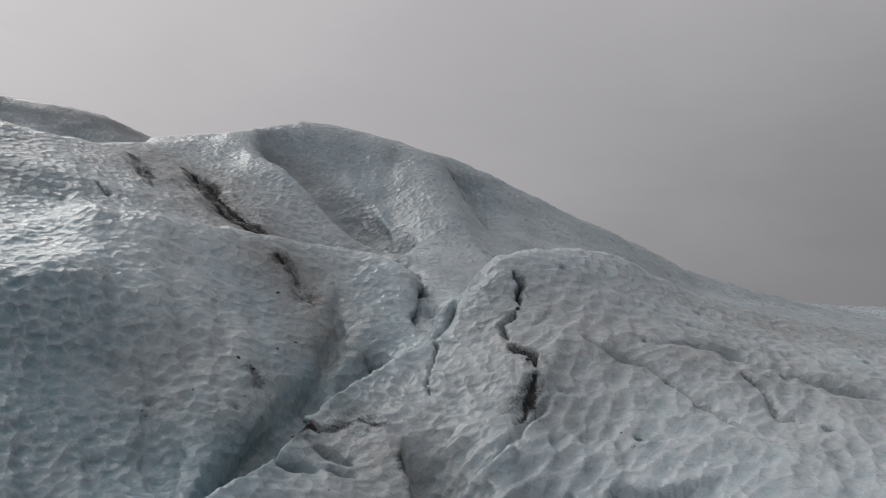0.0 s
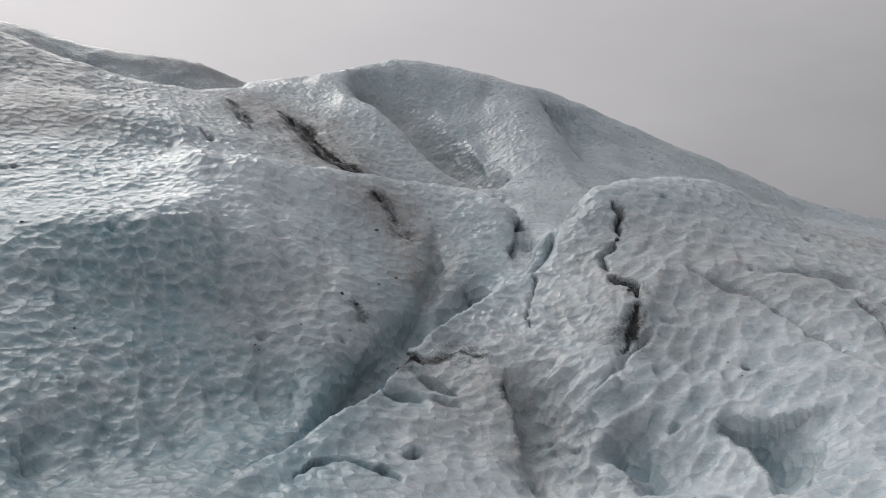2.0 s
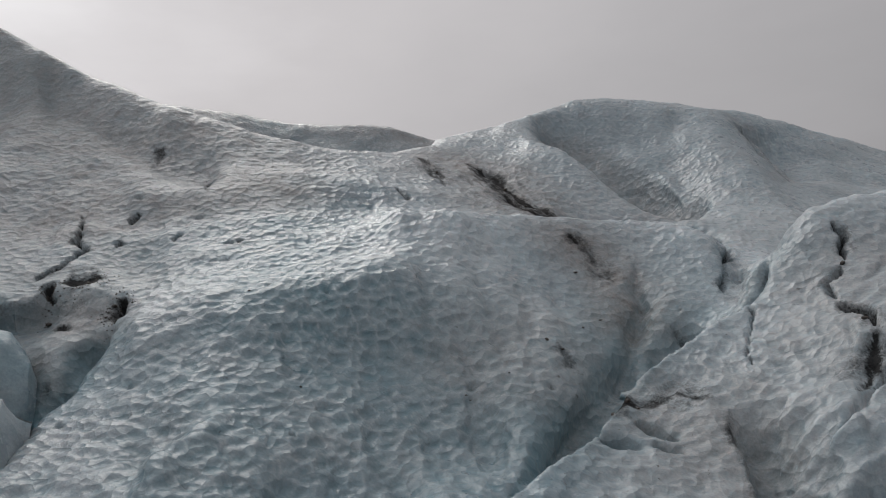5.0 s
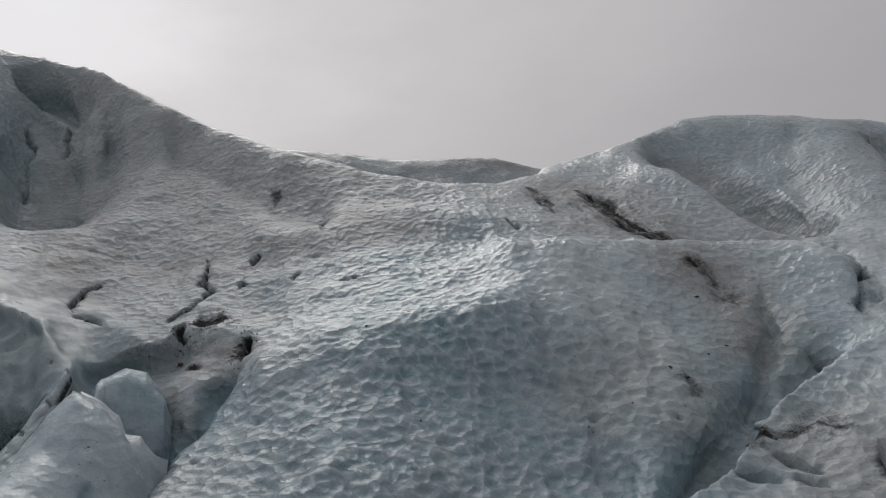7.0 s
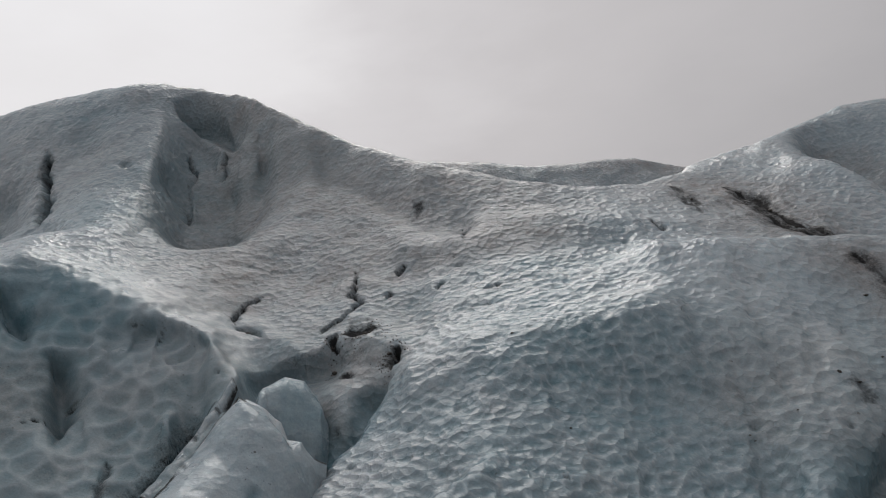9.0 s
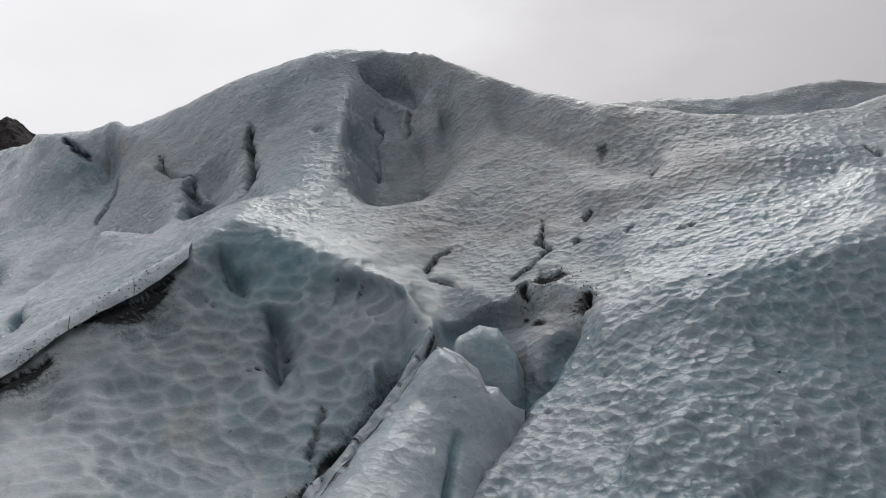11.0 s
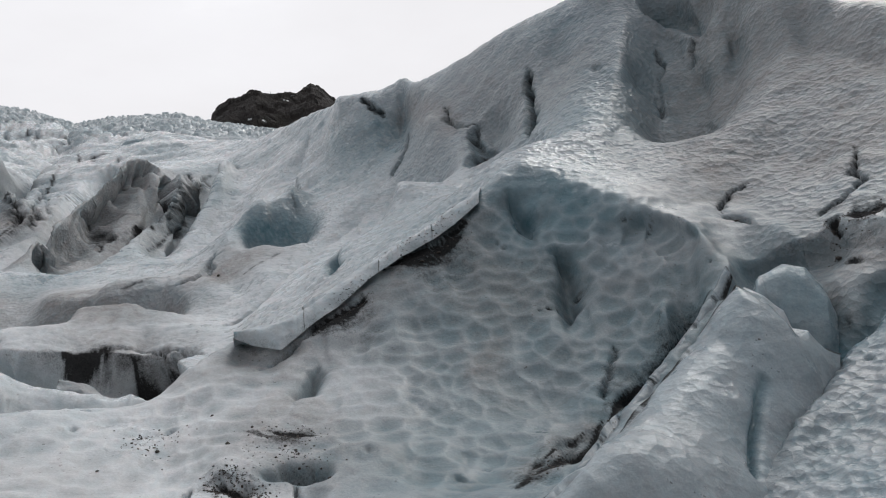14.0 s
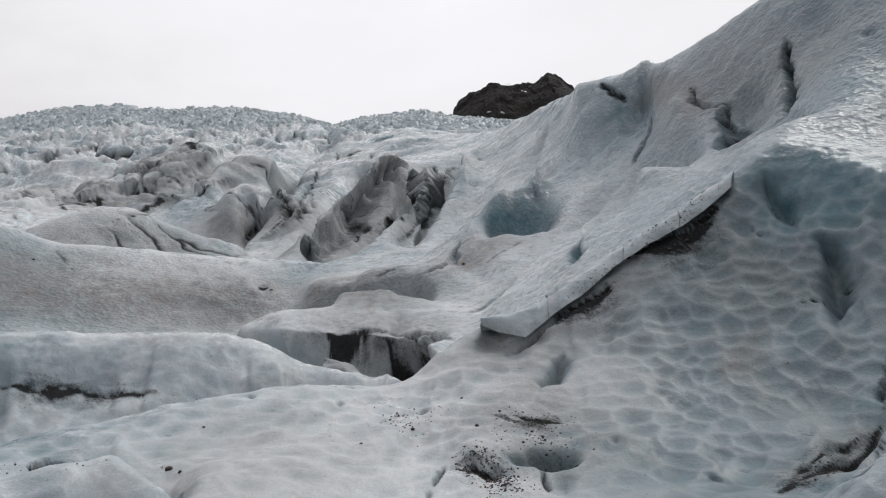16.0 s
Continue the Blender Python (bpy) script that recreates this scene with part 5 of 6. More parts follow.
place = np.stack([np.interp(np.linspace(0, 1, ROWN), run[n], fine) for n in range(len(bearings))])
rad = np.exp(place)
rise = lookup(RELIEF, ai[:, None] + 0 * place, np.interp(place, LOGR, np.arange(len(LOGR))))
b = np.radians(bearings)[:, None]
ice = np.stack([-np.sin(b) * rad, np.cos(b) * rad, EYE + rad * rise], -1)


def normals(p):
    da = np.roll(p, -1, 0) - np.roll(p, 1, 0)
    dr = np.gradient(p, axis=1)
    n = np.cross(dr, da)
    n /= np.linalg.norm(n, axis=-1, keepdims=True) + 1e-9
    return np.where(n[..., 2:] < 0, -n, n)


up = normals(ice)
pts = ice.reshape(-1, 3)
dist = rad.reshape(-1)
near = dist < 60
warp = np.stack([value_noise(pts * 1.1, s) for s in (5, 6, 7)], 1) - 0.5

# cups that the sun and the wind have melted into the ice, with sharp rims between them
lift = np.zeros(len(pts))
q = pts[near] + 0.3 * warp[near]
wide = np.clip((np.degrees(np.arctan2(-q[:, 0], q[:, 1])) - 51 - 3.5 * np.clip(9.2 - dist[near], 0, 3)) / 2.5 + warp[near][:, 0], 0, 1) * np.clip((12.2 - dist[near]) / 1.5, 0, 1)   # wider cups on the walls to the left
level = np.cross(up.reshape(-1, 3)[near], (0, 0, 1))
level /= np.linalg.norm(level, axis=1, keepdims=True) + 1e-6
fluted = np.degrees(np.arctan2(-q[:, 0], q[:, 1])) + 6 * warp[near][:, 1] < np.interp(dist[near], [5, 9, 10], [1, -8, -60])   # flutes run down the slope to the right
level = np.where(fluted[:, None], np.cross(up.reshape(-1, 3)[near], level), level)
flute = np.array([-0.66, -0.67, -0.33])   # down the slope to the right
q = q - np.where(fluted, 0.62, 0.0)[:, None] * (q @ flute)[:, None] * flute
d1, d2, _ = cells(q / 0.15, 11, level, np.where(fluted, 1.25, 1.4))
f1, f2, _ = cells(q / 0.27, 12, level, 1.12)
d1, d2 = d1 + (f1 - d1) * wide, d2 + (f2 - d2) * wide
cup = 0.6 * np.minimum(d1, 0.8) ** 2 + (0.16 - 0.07 * wide) * np.exp(-(d2 - d1) / 0.16) - 0.15
rim = np.zeros(len(pts))
broad, _, _ = cells(q / 0.75, 31)
strength = np.clip(fractal(pts[near] * 0.45, 3, 51) * 1.8 + 0.05, 0.7, 1.2) * np.where(fluted, 1.6, 1.0)
left_of = np.degrees(np.arctan2(-q[:, 0], q[:, 1]))
strength *= 1 - 0.3 * np.clip((left_of - 86) / 12, 0, 1) * np.clip((19 - dist[near]) / 3, 0.2, 1)   # smoother ice up the glacier
fade = np.interp(dist[near], [3, 9.5, 13, 32, 60], [1, 1, 0.9, 0.9, 0.0])
lying = np.clip((up.reshape(-1, 3)[:, 2] - 0.62) / 0.3, 0, 1)
fine_cups = np.ones(len(pts))
fine_cups[near] = 1 - wide
lift[near] = ((0.06 + 0.038 * wide) * (1 - 0.25 * lying[near]) * cup * strength + 0.06 * (np.minimum(broad, 0.8) ** 2 - 0.2)) * fade
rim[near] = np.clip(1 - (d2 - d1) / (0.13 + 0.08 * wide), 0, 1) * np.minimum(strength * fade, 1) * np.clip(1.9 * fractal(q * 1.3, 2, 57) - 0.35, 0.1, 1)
lift += (fractal(pts * 0.8, 4, 71) - 0.5) * np.interp(dist, [1, 10, 40, 200, 3000], [0.05, 0.08, 0.4, 3.0, 4.0])
dirt_shade = np.zeros(len(pts))

# pressure ridges of the broken ice farther up the glacier
far_ice = (dist > 26) & (dist < 260)
g = pts[far_ice]
turn_to = np.degrees(np.arctan2(-g[:, 0], g[:, 1]))
side = np.clip((turn_to - 84) / 8, 0, 1) * np.interp(dist[far_ice], [26, 42, 60, 100, 160, 260], [0, 0.1, 0.8, 1.7, 2.6, 0.5])
c, s = math.cos(radians(25)), math.sin(radians(25))
w = np.stack([(g[:, 0] * c - g[:, 1] * s) / 6.5, (g[:, 0] * s + g[:, 1] * c) / 19, g[:, 2] / 30], 1)
w = w + 0.9 * (np.stack([fractal(g * 0.05, 2, n) for n in (61, 62, 63)], 1) - 0.5)
folds = sum(amp * (1 - np.abs(2 * value_noise(w * k, 64 + int(k)) - 1)) ** 1.6 for k, amp in ((1.0, 1.0), (2.3, 0.5), (4.9, 0.25)))
r1, r2, rt_ = cells(w * np.array([2.2, 4.0, 1.0]), 65)
t1, t2, _ = cells(w * np.array([5.0, 6.0, 2.0]), 68)
gap = np.clip(1 - (r2 - r1) / 0.12, 0, 1) * np.clip(value_noise(g * 0.09, 66) * 3 - 0.9, 0, 1)
fine_gap = np.clip(1 - (t2 - t1) / 0.13, 0, 1) * np.clip(value_noise(g * 0.13, 69) * 3.4 - 1.5, 0, 1)
lift[far_ice] += side * (0.95 * folds - 0.75 + 0.3 * (rt_ - 0.5) - 0.7 * gap - 0.3 * fine_gap)
dirt_shade[far_ice] = np.clip(side, 0, 1) * np.maximum(np.maximum(gap, 0.8 * fine_gap), np.clip(0.5 - folds, 0, 1) * 0.9 * value_noise(g * 0.2, 67))
blue = np.clip(fractal(pts * 0.3 + 9, 3, 91) * 2.4 - 1.05, 0, 0.55)
bear = np.degrees(np.arctan2(-pts[:, 0], pts[:, 1]))
crust_light = np.clip((bear - 66 + 14 * (fractal(pts * 0.25, 3, 95) - 0.5)) / 26, 0, 1)   # the ice is whiter up the glacier
crust_light = np.maximum(crust_light, 0.28 * np.clip((9 - bear) / 8, 0, 1) * np.clip((12 - dist) / 2, 0, 1))   # and on the slope to the right
crust_light = np.maximum(crust_light, 1.1 * np.clip((bear - 84) / 8, 0, 1) * np.clip((14 - dist) / 2, 0, 1))
# lying faces are painted paler, standing in for light from above
crust_light = np.clip(0.9 * crust_light * (0.35 + 0.65 * lying) + 0.35 * lying * fractal(pts * 0.7, 3, 97), 0, 1)
plateau = np.clip((bear - 26) / 5, 0, 1) * np.clip((62 - bear) / 8, 0, 1) * np.clip((dist - 10.2) / 0.8, 0, 1) * np.clip((25 - dist) / 4, 0, 1)
behind = np.clip((bear - 12) / 6, 0, 1) * np.clip((62 - bear) / 6, 0, 1) * np.clip((dist - 28) / 3, 0, 1) * np.clip((60 - dist) / 8, 0, 1)
blue *= (1 - 0.8 * np.clip((30 - bear) / 8, 0, 1)) * (1 - 0.85 * plateau)
blue = np.clip(blue + 0.42 * np.clip((bear - 10) / 8, 0, 1) * np.clip((47 - bear) / 5, 0, 1) * np.clip((9.0 - dist) / 1.5, 0, 1) + 0.25 * np.clip((bear - 46) / 4, 0, 1) * np.clip((84 - bear) / 10, 0, 1) * np.clip((11.5 - dist), 0, 1) * fractal(pts * 0.7, 3, 93) * 1.6, 0, 0.8)   # denser ice in the walls; its blue also paints in their shade
flank = np.clip((bear - 22) / 6, 0, 1) * np.clip((46 - bear) / 4, 0, 1) * np.clip((9.4 - dist), 0, 1)
wall = np.clip((bear - 50) / 5, 0, 1) * np.clip((88 - bear) / 8, 0, 1) * np.clip((10.8 - dist), 0, 1)
silt_shade = (0.25 * flank + 0.5 * wall + 1.1 * plateau + 1.0 * behind + 0.35 * np.clip((28 - bear) / 5, 0, 1) * np.clip((dist - 10.5), 0, 1) * np.clip((60 - dist) / 20, 0, 1)) * (0.35 + 0.8 * fractal(pts * 0.6, 4, 99))   # a film of grit over the flat ice; on flank and far ridge, painted shade
crust_light = np.maximum(crust_light, 0.6 * np.clip((bear - 33) / 4, 0, 1) * np.clip((50 - bear) / 3, 0, 1) * np.clip((dist - 8.2) / 0.6, 0, 1) * np.clip((10.6 - dist) / 0.6, 0, 1))
crust_light = np.maximum(crust_light * (1 - 0.6 * plateau), 0.42 * np.clip((bear - 2) / 5, 0, 1) * np.clip((28 - bear) / 8, 0, 1) * np.clip((10.6 - dist) / 0.8, 0, 1) * np.clip((dist - 6.8), 0, 1) * fractal(pts * 0.9, 3, 98) * 1.5)
fine_cups *= 1 - 0.75 * np.clip((bear - 84) / 10, 0, 1) * np.clip((19 - dist) / 3, 0, 1)
silt_shade[near] += 0.45 * wide * np.clip(0.5 - d1, 0, 0.4) * (0.4 + 1.2 * fractal(pts[near] * 0.5, 2, 103))   # grit gathers in the cups
blue[near] += (0.3 + 0.12 * wide) * np.clip(1 - d1 / 0.62, 0, 1) * np.minimum(strength * fade, 1) * 1.6   # a bluer, darker tone towards their floors
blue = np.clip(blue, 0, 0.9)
face = up.reshape(-1, 3)
# thin dark cracks that run along the ribs of the broken ice
split = (dist > 27) & (dist < 75) & (bear > 80)
g = pts[split]
c, s = math.cos(radians(25)), math.sin(radians(25))
w = np.stack([(g[:, 0] * c - g[:, 1] * s) / 2.2, (g[:, 0] * s + g[:, 1] * c) / 5.0, g[:, 2] / 5.0], 1)
w = w + 0.5 * (np.stack([fractal(g * 0.5, 3, n) for n in (161, 162, 163)], 1) - 0.5)
r1, r2, _ = cells(w, 165)
seamed = np.clip(1 - (r2 - r1) / 0.055, 0, 1) * np.clip(value_noise(g * 0.35, 166) * 4 - 2.1, 0, 1) * np.clip((bear[split] - 80) / 8, 0, 1)
lift[split] -= 0.08 * seamed
dirt_shade[split] = np.maximum(dirt_shade[split], 0.95 * seamed)
jitter = np.stack([fractal(pts * 4.5, 3, n, 0.65) for n in (111, 112, 113)], 1) - 0.5
for kind, width, depth, grit, clear, line_pts in SEAMS:
    reach = 2.6 * width + 0.4
    low, high = line_pts.min(0) - reach, line_pts.max(0) + reach
    k = np.where(((pts > low) & (pts < high)).all(1))[0]
    if not len(k):
        continue
    v, best, along = pts[k] + (warp[k] * min(width, 0.5) + (0.16 if kind in ("crack", "fold") else 0.09) * max(1.0, abs(line_pts[0][0]) / 14) * jitter[k]) * (0.8 if kind == "pit" else 1.0 if kind == "crack" else 0.15 if width > 0.38 else 0.8), np.full(len(k), 1e9), np.zeros(len(k))
    for n in range(max(1, len(line_pts) - 1)):
        a, c = line_pts[n], line_pts[min(n + 1, len(line_pts) - 1)]
        s = np.clip(((v - a) @ (c - a)) / max((c - a) @ (c - a), 1e-9), 0, 1)
        d = v - a - s[:, None] * (c - a)
        d = np.linalg.norm(d - 0.85 * (d * face[k]).sum(1)[:, None] * face[k], axis=1)   # along the ice
        along = np.where(d < best, (n + s) / max(1, len(line_pts) - 1), along)
        best = np.minimum(best, d)
    if kind == "silt_shade":   # a thin film of fine grit; in the big dome's folds, painted shade
        silt_shade[k] = np.maximum(silt_shade[k], grit * np.exp(-(best / width) ** 2))
        continue
    if kind == "crack":
        # cut shallower; a dark tone like grit paints the shade inside
        depth, grit = 0.6 * depth, max(grit, 0.55)
    if kind == "fold":   # a sharp edge, beside which the ice sinks away to the right of the line
        side, best = np.zeros(len(k)), np.full(len(k), 1e9)
        for a, c in zip(line_pts, line_pts[1:]):
            u = (c - a) / np.linalg.norm(c - a)
            s = np.clip((v - a) @ (c - a) / ((c - a) @ (c - a)), 0, 1)
            d = v - a - s[:, None] * (c - a)
            d = d - (d * face[k]).sum(1)[:, None] * face[k]
            far_off = np.linalg.norm(d, axis=1)
            right = (np.cross(d, face[k]) @ u) * -1
            side = np.where(far_off < best, np.sign(right), side)
            best = np.minimum(best, far_off)
        ends = np.clip(np.minimum(along, 1 - along) * 4, 0, 1)
        sunk = np.where(side > 0, 1 - np.exp(-(best / (0.16 * width)) ** 1.3), 0) * np.exp(-(best / width) ** 2)
        lift[k] -= depth * ends * sunk
        blue[k] = np.maximum(blue[k], clear * ends * sunk)
        dirt_shade[k] = np.maximum(dirt_shade[k], grit * ends * np.exp(-(best / (0.12 * width)) ** 2) * value_noise(pts[k] * 4, 49))
        continue
    width *= {"patch": 1.0, "crack": 0.24, "stripe": 0.34}.get(kind, 0.42)
    ends = 1.0 if kind in ("pit", "patch") else np.clip(np.minimum(along, 1 - along) * 5, 0.12, 1) * (0.6 + 0.8 * value_noise(pts[k] * 3.1, 47))
    w = width * ends
    if depth:
        lift[k] -= depth * np.minimum(ends, 1) * np.exp(-(best / (0.85 * w)) ** (2.6 if kind == "crack" else 1.8))
    if grit:   # grit lies in streaks along the seam, thinning out sideways
        length = np.linalg.norm(np.diff(line_pts, axis=0), axis=1).sum() + 0.01
        size = max(1.0, np.linalg.norm(line_pts[0]) / 12)
        streak = fractal(np.stack([along * length * 5 / size, best * 26 / size + 3 * warp[k][:, 0], warp[k][:, 1] * 4], 1), 4, 41, 0.65)
        body = np.exp(-(best / (0.45 * w)) ** 2) * (0.12 + 1.15 * streak) + 0.95 * np.exp(-best / (2.3 * w)) * np.clip(2.4 * streak - 0.6, 0, 1)
        dirt_shade[k] = np.maximum(dirt_shade[k], min(grit, 1.3) * np.clip(body, 0, 1))
    spread = np.exp(-(best / w) ** 2) * (0.5 + fractal(pts[k] * 1.3, 3, 43)) if kind == "patch" else np.clip(1.6 - best / (1.4 * w), 0, 1)
    if kind == "patch" and clear > 0.6:   # clear ice is worn smooth
        lift[k] *= 1 - 0.75 * np.exp(-(best / w) ** 2)
    blue[k] = np.maximum(blue[k], clear * spread)
ice = ice + up * lift.reshape(rad.shape)[..., None]
ice[:, 0] = 0, 0, 0
ground = tagged(grid_mesh("ground", ice, ICE, True, dirt_shade=dirt_shade, blue=blue, rim=rim, crust_light=crust_light, silt_shade=silt_shade, fine=fine_cups), "scalloped grey-blue glacier ice with grit in its seams", "glacier", kind="structure")


# ---- the icefall and the dark mountain far behind ----
def far_at(bearing, rise_deg, far):
    """A place at that bearing, that many degrees above the eye and that far off."""
    return Vector((*(heading(bearing, 0) * far).xy, EYE + far * math.tan(radians(rise_deg))))

fall_top = ([80, 87.6, 89.7, 91.8, 94.3, 96.4, 99.2, 103.2, 105.9, 107.8, 111.5, 115.0, 116.7, 118.4, 128], [14.2, 15.5, 16.1, 16.05, 15.9, 15.5, 16.35, 16.95, 16.95, 16.85, 17.1, 16.7, 16.3, 15.8, 15.0])
fb = np.arange(80, 128, 0.08)[:, None]
fr = np.linspace(math.log(120), math.log(470), 420)[None]
frise = np.interp(fr, np.log([120, 150, 400, 430, 520]), [0, 0.3, 1, 1, 0.75])
fdeg = 14.0 + (np.interp(fb, *fall_top) - 14.0) * frise - 1.6 * (fr < math.log(122))
fpos = np.stack([-np.sin(np.radians(fb)) * np.exp(fr), np.cos(np.radians(fb)) * np.exp(fr), EYE + np.exp(fr) * np.tan(np.radians(fdeg))], -1)
fp = fpos.reshape(-1, 3)
wander = np.stack([value_noise(fp * 0.08, s) for s in (3, 4, 8)], 1) - 0.5
c1, c2, tone = cells((fp + 9 * wander) / np.array([4.2, 4.2, 9.0]), 201)
e1, e2, tone2 = cells((fp + 3 * wander) / np.array([1.7, 1.7, 4.0]), 211)
rough = np.interp(np.exp(np.broadcast_to(fr, fpos.shape[:2]).reshape(-1)), [120, 220, 400, 520], [0.3, 1, 1, 1])
step = (3.0 * (tone - 0.45) - 1.5 * np.clip(0.25 - (c2 - c1), 0, 1) * 3 + 1.5 * (tone2 - 0.5) - 0.8 * np.clip(0.25 - (e2 - e1), 0, 1) * 3) * rough
fp[:, 2] += step
icefall = tagged(grid_mesh("icefall", fpos, ice_material("icefall_ice", 0.12), False, dirt_shade=np.clip(fractal(fp * 0.05, 3, 8) * 2.6 - 1.6, 0, 0.4), blue=np.clip(1.1 * tone2 - 0.25, 0, 0.6), crust_light=np.clip(0.75 + 0.3 * tone, 0, 1)), "broken pale blue seracs of a far icefall", "icefall", kind="stuff")

ROCK, rt, rb = material("dark_rock")
rpos = node(rt, "ShaderNodeNewGeometry").outputs["Position"]
rstone = mix(rt, remap(rt, noise_tex(rt, rpos, 0.05, 8.0, 0.7, 0.5), 0.35, 0.7), (0.007, 0.0055, 0.005, 1), (0.026, 0.02, 0.017, 1))
rstone = mix(rt, remap(rt, noise_tex(rt, rpos, 0.012, 4.0, 0.6), 0.52, 0.68, 0, 0.5), rstone, (0.024, 0.025, 0.011, 1))
rt.links.new(rstone, rb.inputs["Base Color"])
rb.inputs["Roughness"].default_value = 0.9
rt.links.new(node(rt, "ShaderNodeBump", [("Height", noise_tex(rt, rpos, 0.25, 8.0, 0.75)), ("Strength", 0.9), ("Distance", 3.0)]).outputs[0], rb.inputs["Normal"])
SNOW, st, sb = material("old_snow")
sb.inputs["Base Color"].default_value, sb.inputs["Roughness"].default_value = (0.75, 0.77, 0.8, 1), 0.7

mount_top = ([70, 73, 76.9, 78.8, 79.7, 80.3, 80.9, 81.4, 83.3, 84.6, 85.4, 86.2, 86.9, 87.35, 87.6, 88.3, 89.5, 91], [13.0, 13.6, 15.3, 16.75, 17.45, 17.75, 17.5, 17.3, 17.4, 17.65, 17.35, 17.1, 16.6, 16.3, 15.6, 14.9, 14.3, 13.0])
mb = np.arange(70, 91.01, 0.05)[:, None]
mr = np.linspace(880, 1250, 170)[None]
mdeg = 11.5 + (np.interp(mb, *mount_top) - 11.5) * np.interp(mr, [880, 900, 960, 1010, 1040, 1250], [0, 0.35, 0.78, 0.96, 1.0, 0.5])
mpos = np.stack([-np.sin(np.radians(mb)) * mr, np.cos(np.radians(mb)) * mr, EYE + mr * np.tan(np.radians(mdeg))], -1)
mp = mpos.reshape(-1, 3)
k1, k2, kt = cells((mp + 20 * (value_noise(mp * 0.03, 4)[:, None] - 0.5)) / np.array([16.0, 16.0, 26.0]), 301)
mp[:, 2] += 10 * (fractal(mp * 0.03, 5, 13) - 0.5) + 7.0 * (kt - 0.5) + 5.0 * (fractal(mp * 0.2, 3, 23) - 0.5)
mountain = tagged(new("mountain"), "dark brown rocky mountain with small old snow patches", "mountain")
rock_body = grid_mesh("rock_mass", mpos, ROCK)
rock_body.parent = mountain


def on_mountain(bearing, far):
    k = np.argmin((mp[:, 0] + math.sin(radians(bearing)) * far) ** 2 + (mp[:, 1] - math.cos(radians(bearing)) * far) ** 2)
    return mp[k]


for bearing, far, length, width, lean in ((84.3, 915, 17, 3.2, 0.9), (83.9, 940, 5, 3, 0.2), (84.9, 945, 5, 2.5, 0.1), (82.2, 985, 8, 2.2, 0.3), (85.7, 905, 6, 2, 0.6), (81.6, 1012, 14, 1.8, 0.1), (83.2, 1015, 10, 1.5, 0.0), (82.9, 925, 4, 2, 0.4)):
    bm = bmesh.new()
    us, vs = 14, 6
    grid = []
    for u in range(us + 1):
        row = []
        for v in range(vs + 1):
            s, w = u / us * 2 - 1, (v / vs * 2 - 1) * math.sqrt(max(0.02, 1 - (u / us * 2 - 1) ** 2)) * (0.7 + 0.5 * noise.noise((u * 0.5, v * 0.4, bearing)))
            x, y = s * length / 2, w * width / 2
            pb, pf = bearing + math.degrees((x * math.cos(lean) - y * math.sin(lean)) / far), far + 1.3 * (x * math.sin(lean) + y * math.cos(lean))
            spot = on_mountain(pb, pf)
            row.append(bm.verts.new((spot[0] + 3.0 * math.sin(radians(pb)), spot[1] - 3.0 * math.cos(radians(pb)), spot[2] + 1.5)))
        grid.append(row)
    for u in range(us):
        for v in range(vs):
            bm.faces.new((grid[u][v], grid[u + 1][v], grid[u + 1][v + 1], grid[u][v + 1]))
    part("snow_patch", bm, SNOW, mountain, "white old snow patch")

hb = np.arange(-48, -20, 0.1)[:, None]
hr = np.linspace(1500, 1900, 16)[None]
hill = np.stack([-np.sin(np.radians(hb)) * hr, np.cos(np.radians(hb)) * hr, EYE + hr * np.tan(np.radians(1.0 + (0.95 + 0.25 * np.interp(hb, [-48, -29, -27.6, -20], [1.5, 0.6, -1.5, -5])) * np.interp(hr, [1500, 1600, 1900], [0, 1, 0.6])))], -1)
hp = hill.reshape(-1, 3)
hp[:, 2] += 9 * (fractal(hp * 0.03, 4, 19) - 0.5)
tagged(grid_mesh("far_hill", hill, ROCK), "dark hazy hill far beyond the glacier", "hill", kind="structure")



# ---- blocks and ledges that stand out of the ice ----
def along(points, n):
    p = np.array(points)
    k = np.concatenate([[0], np.cumsum(np.linalg.norm(np.diff(p, axis=0), axis=1))])
    s = np.linspace(0, k[-1], n)
    return np.stack([np.interp(s, k, p[:, i]) for i in range(3)], 1)


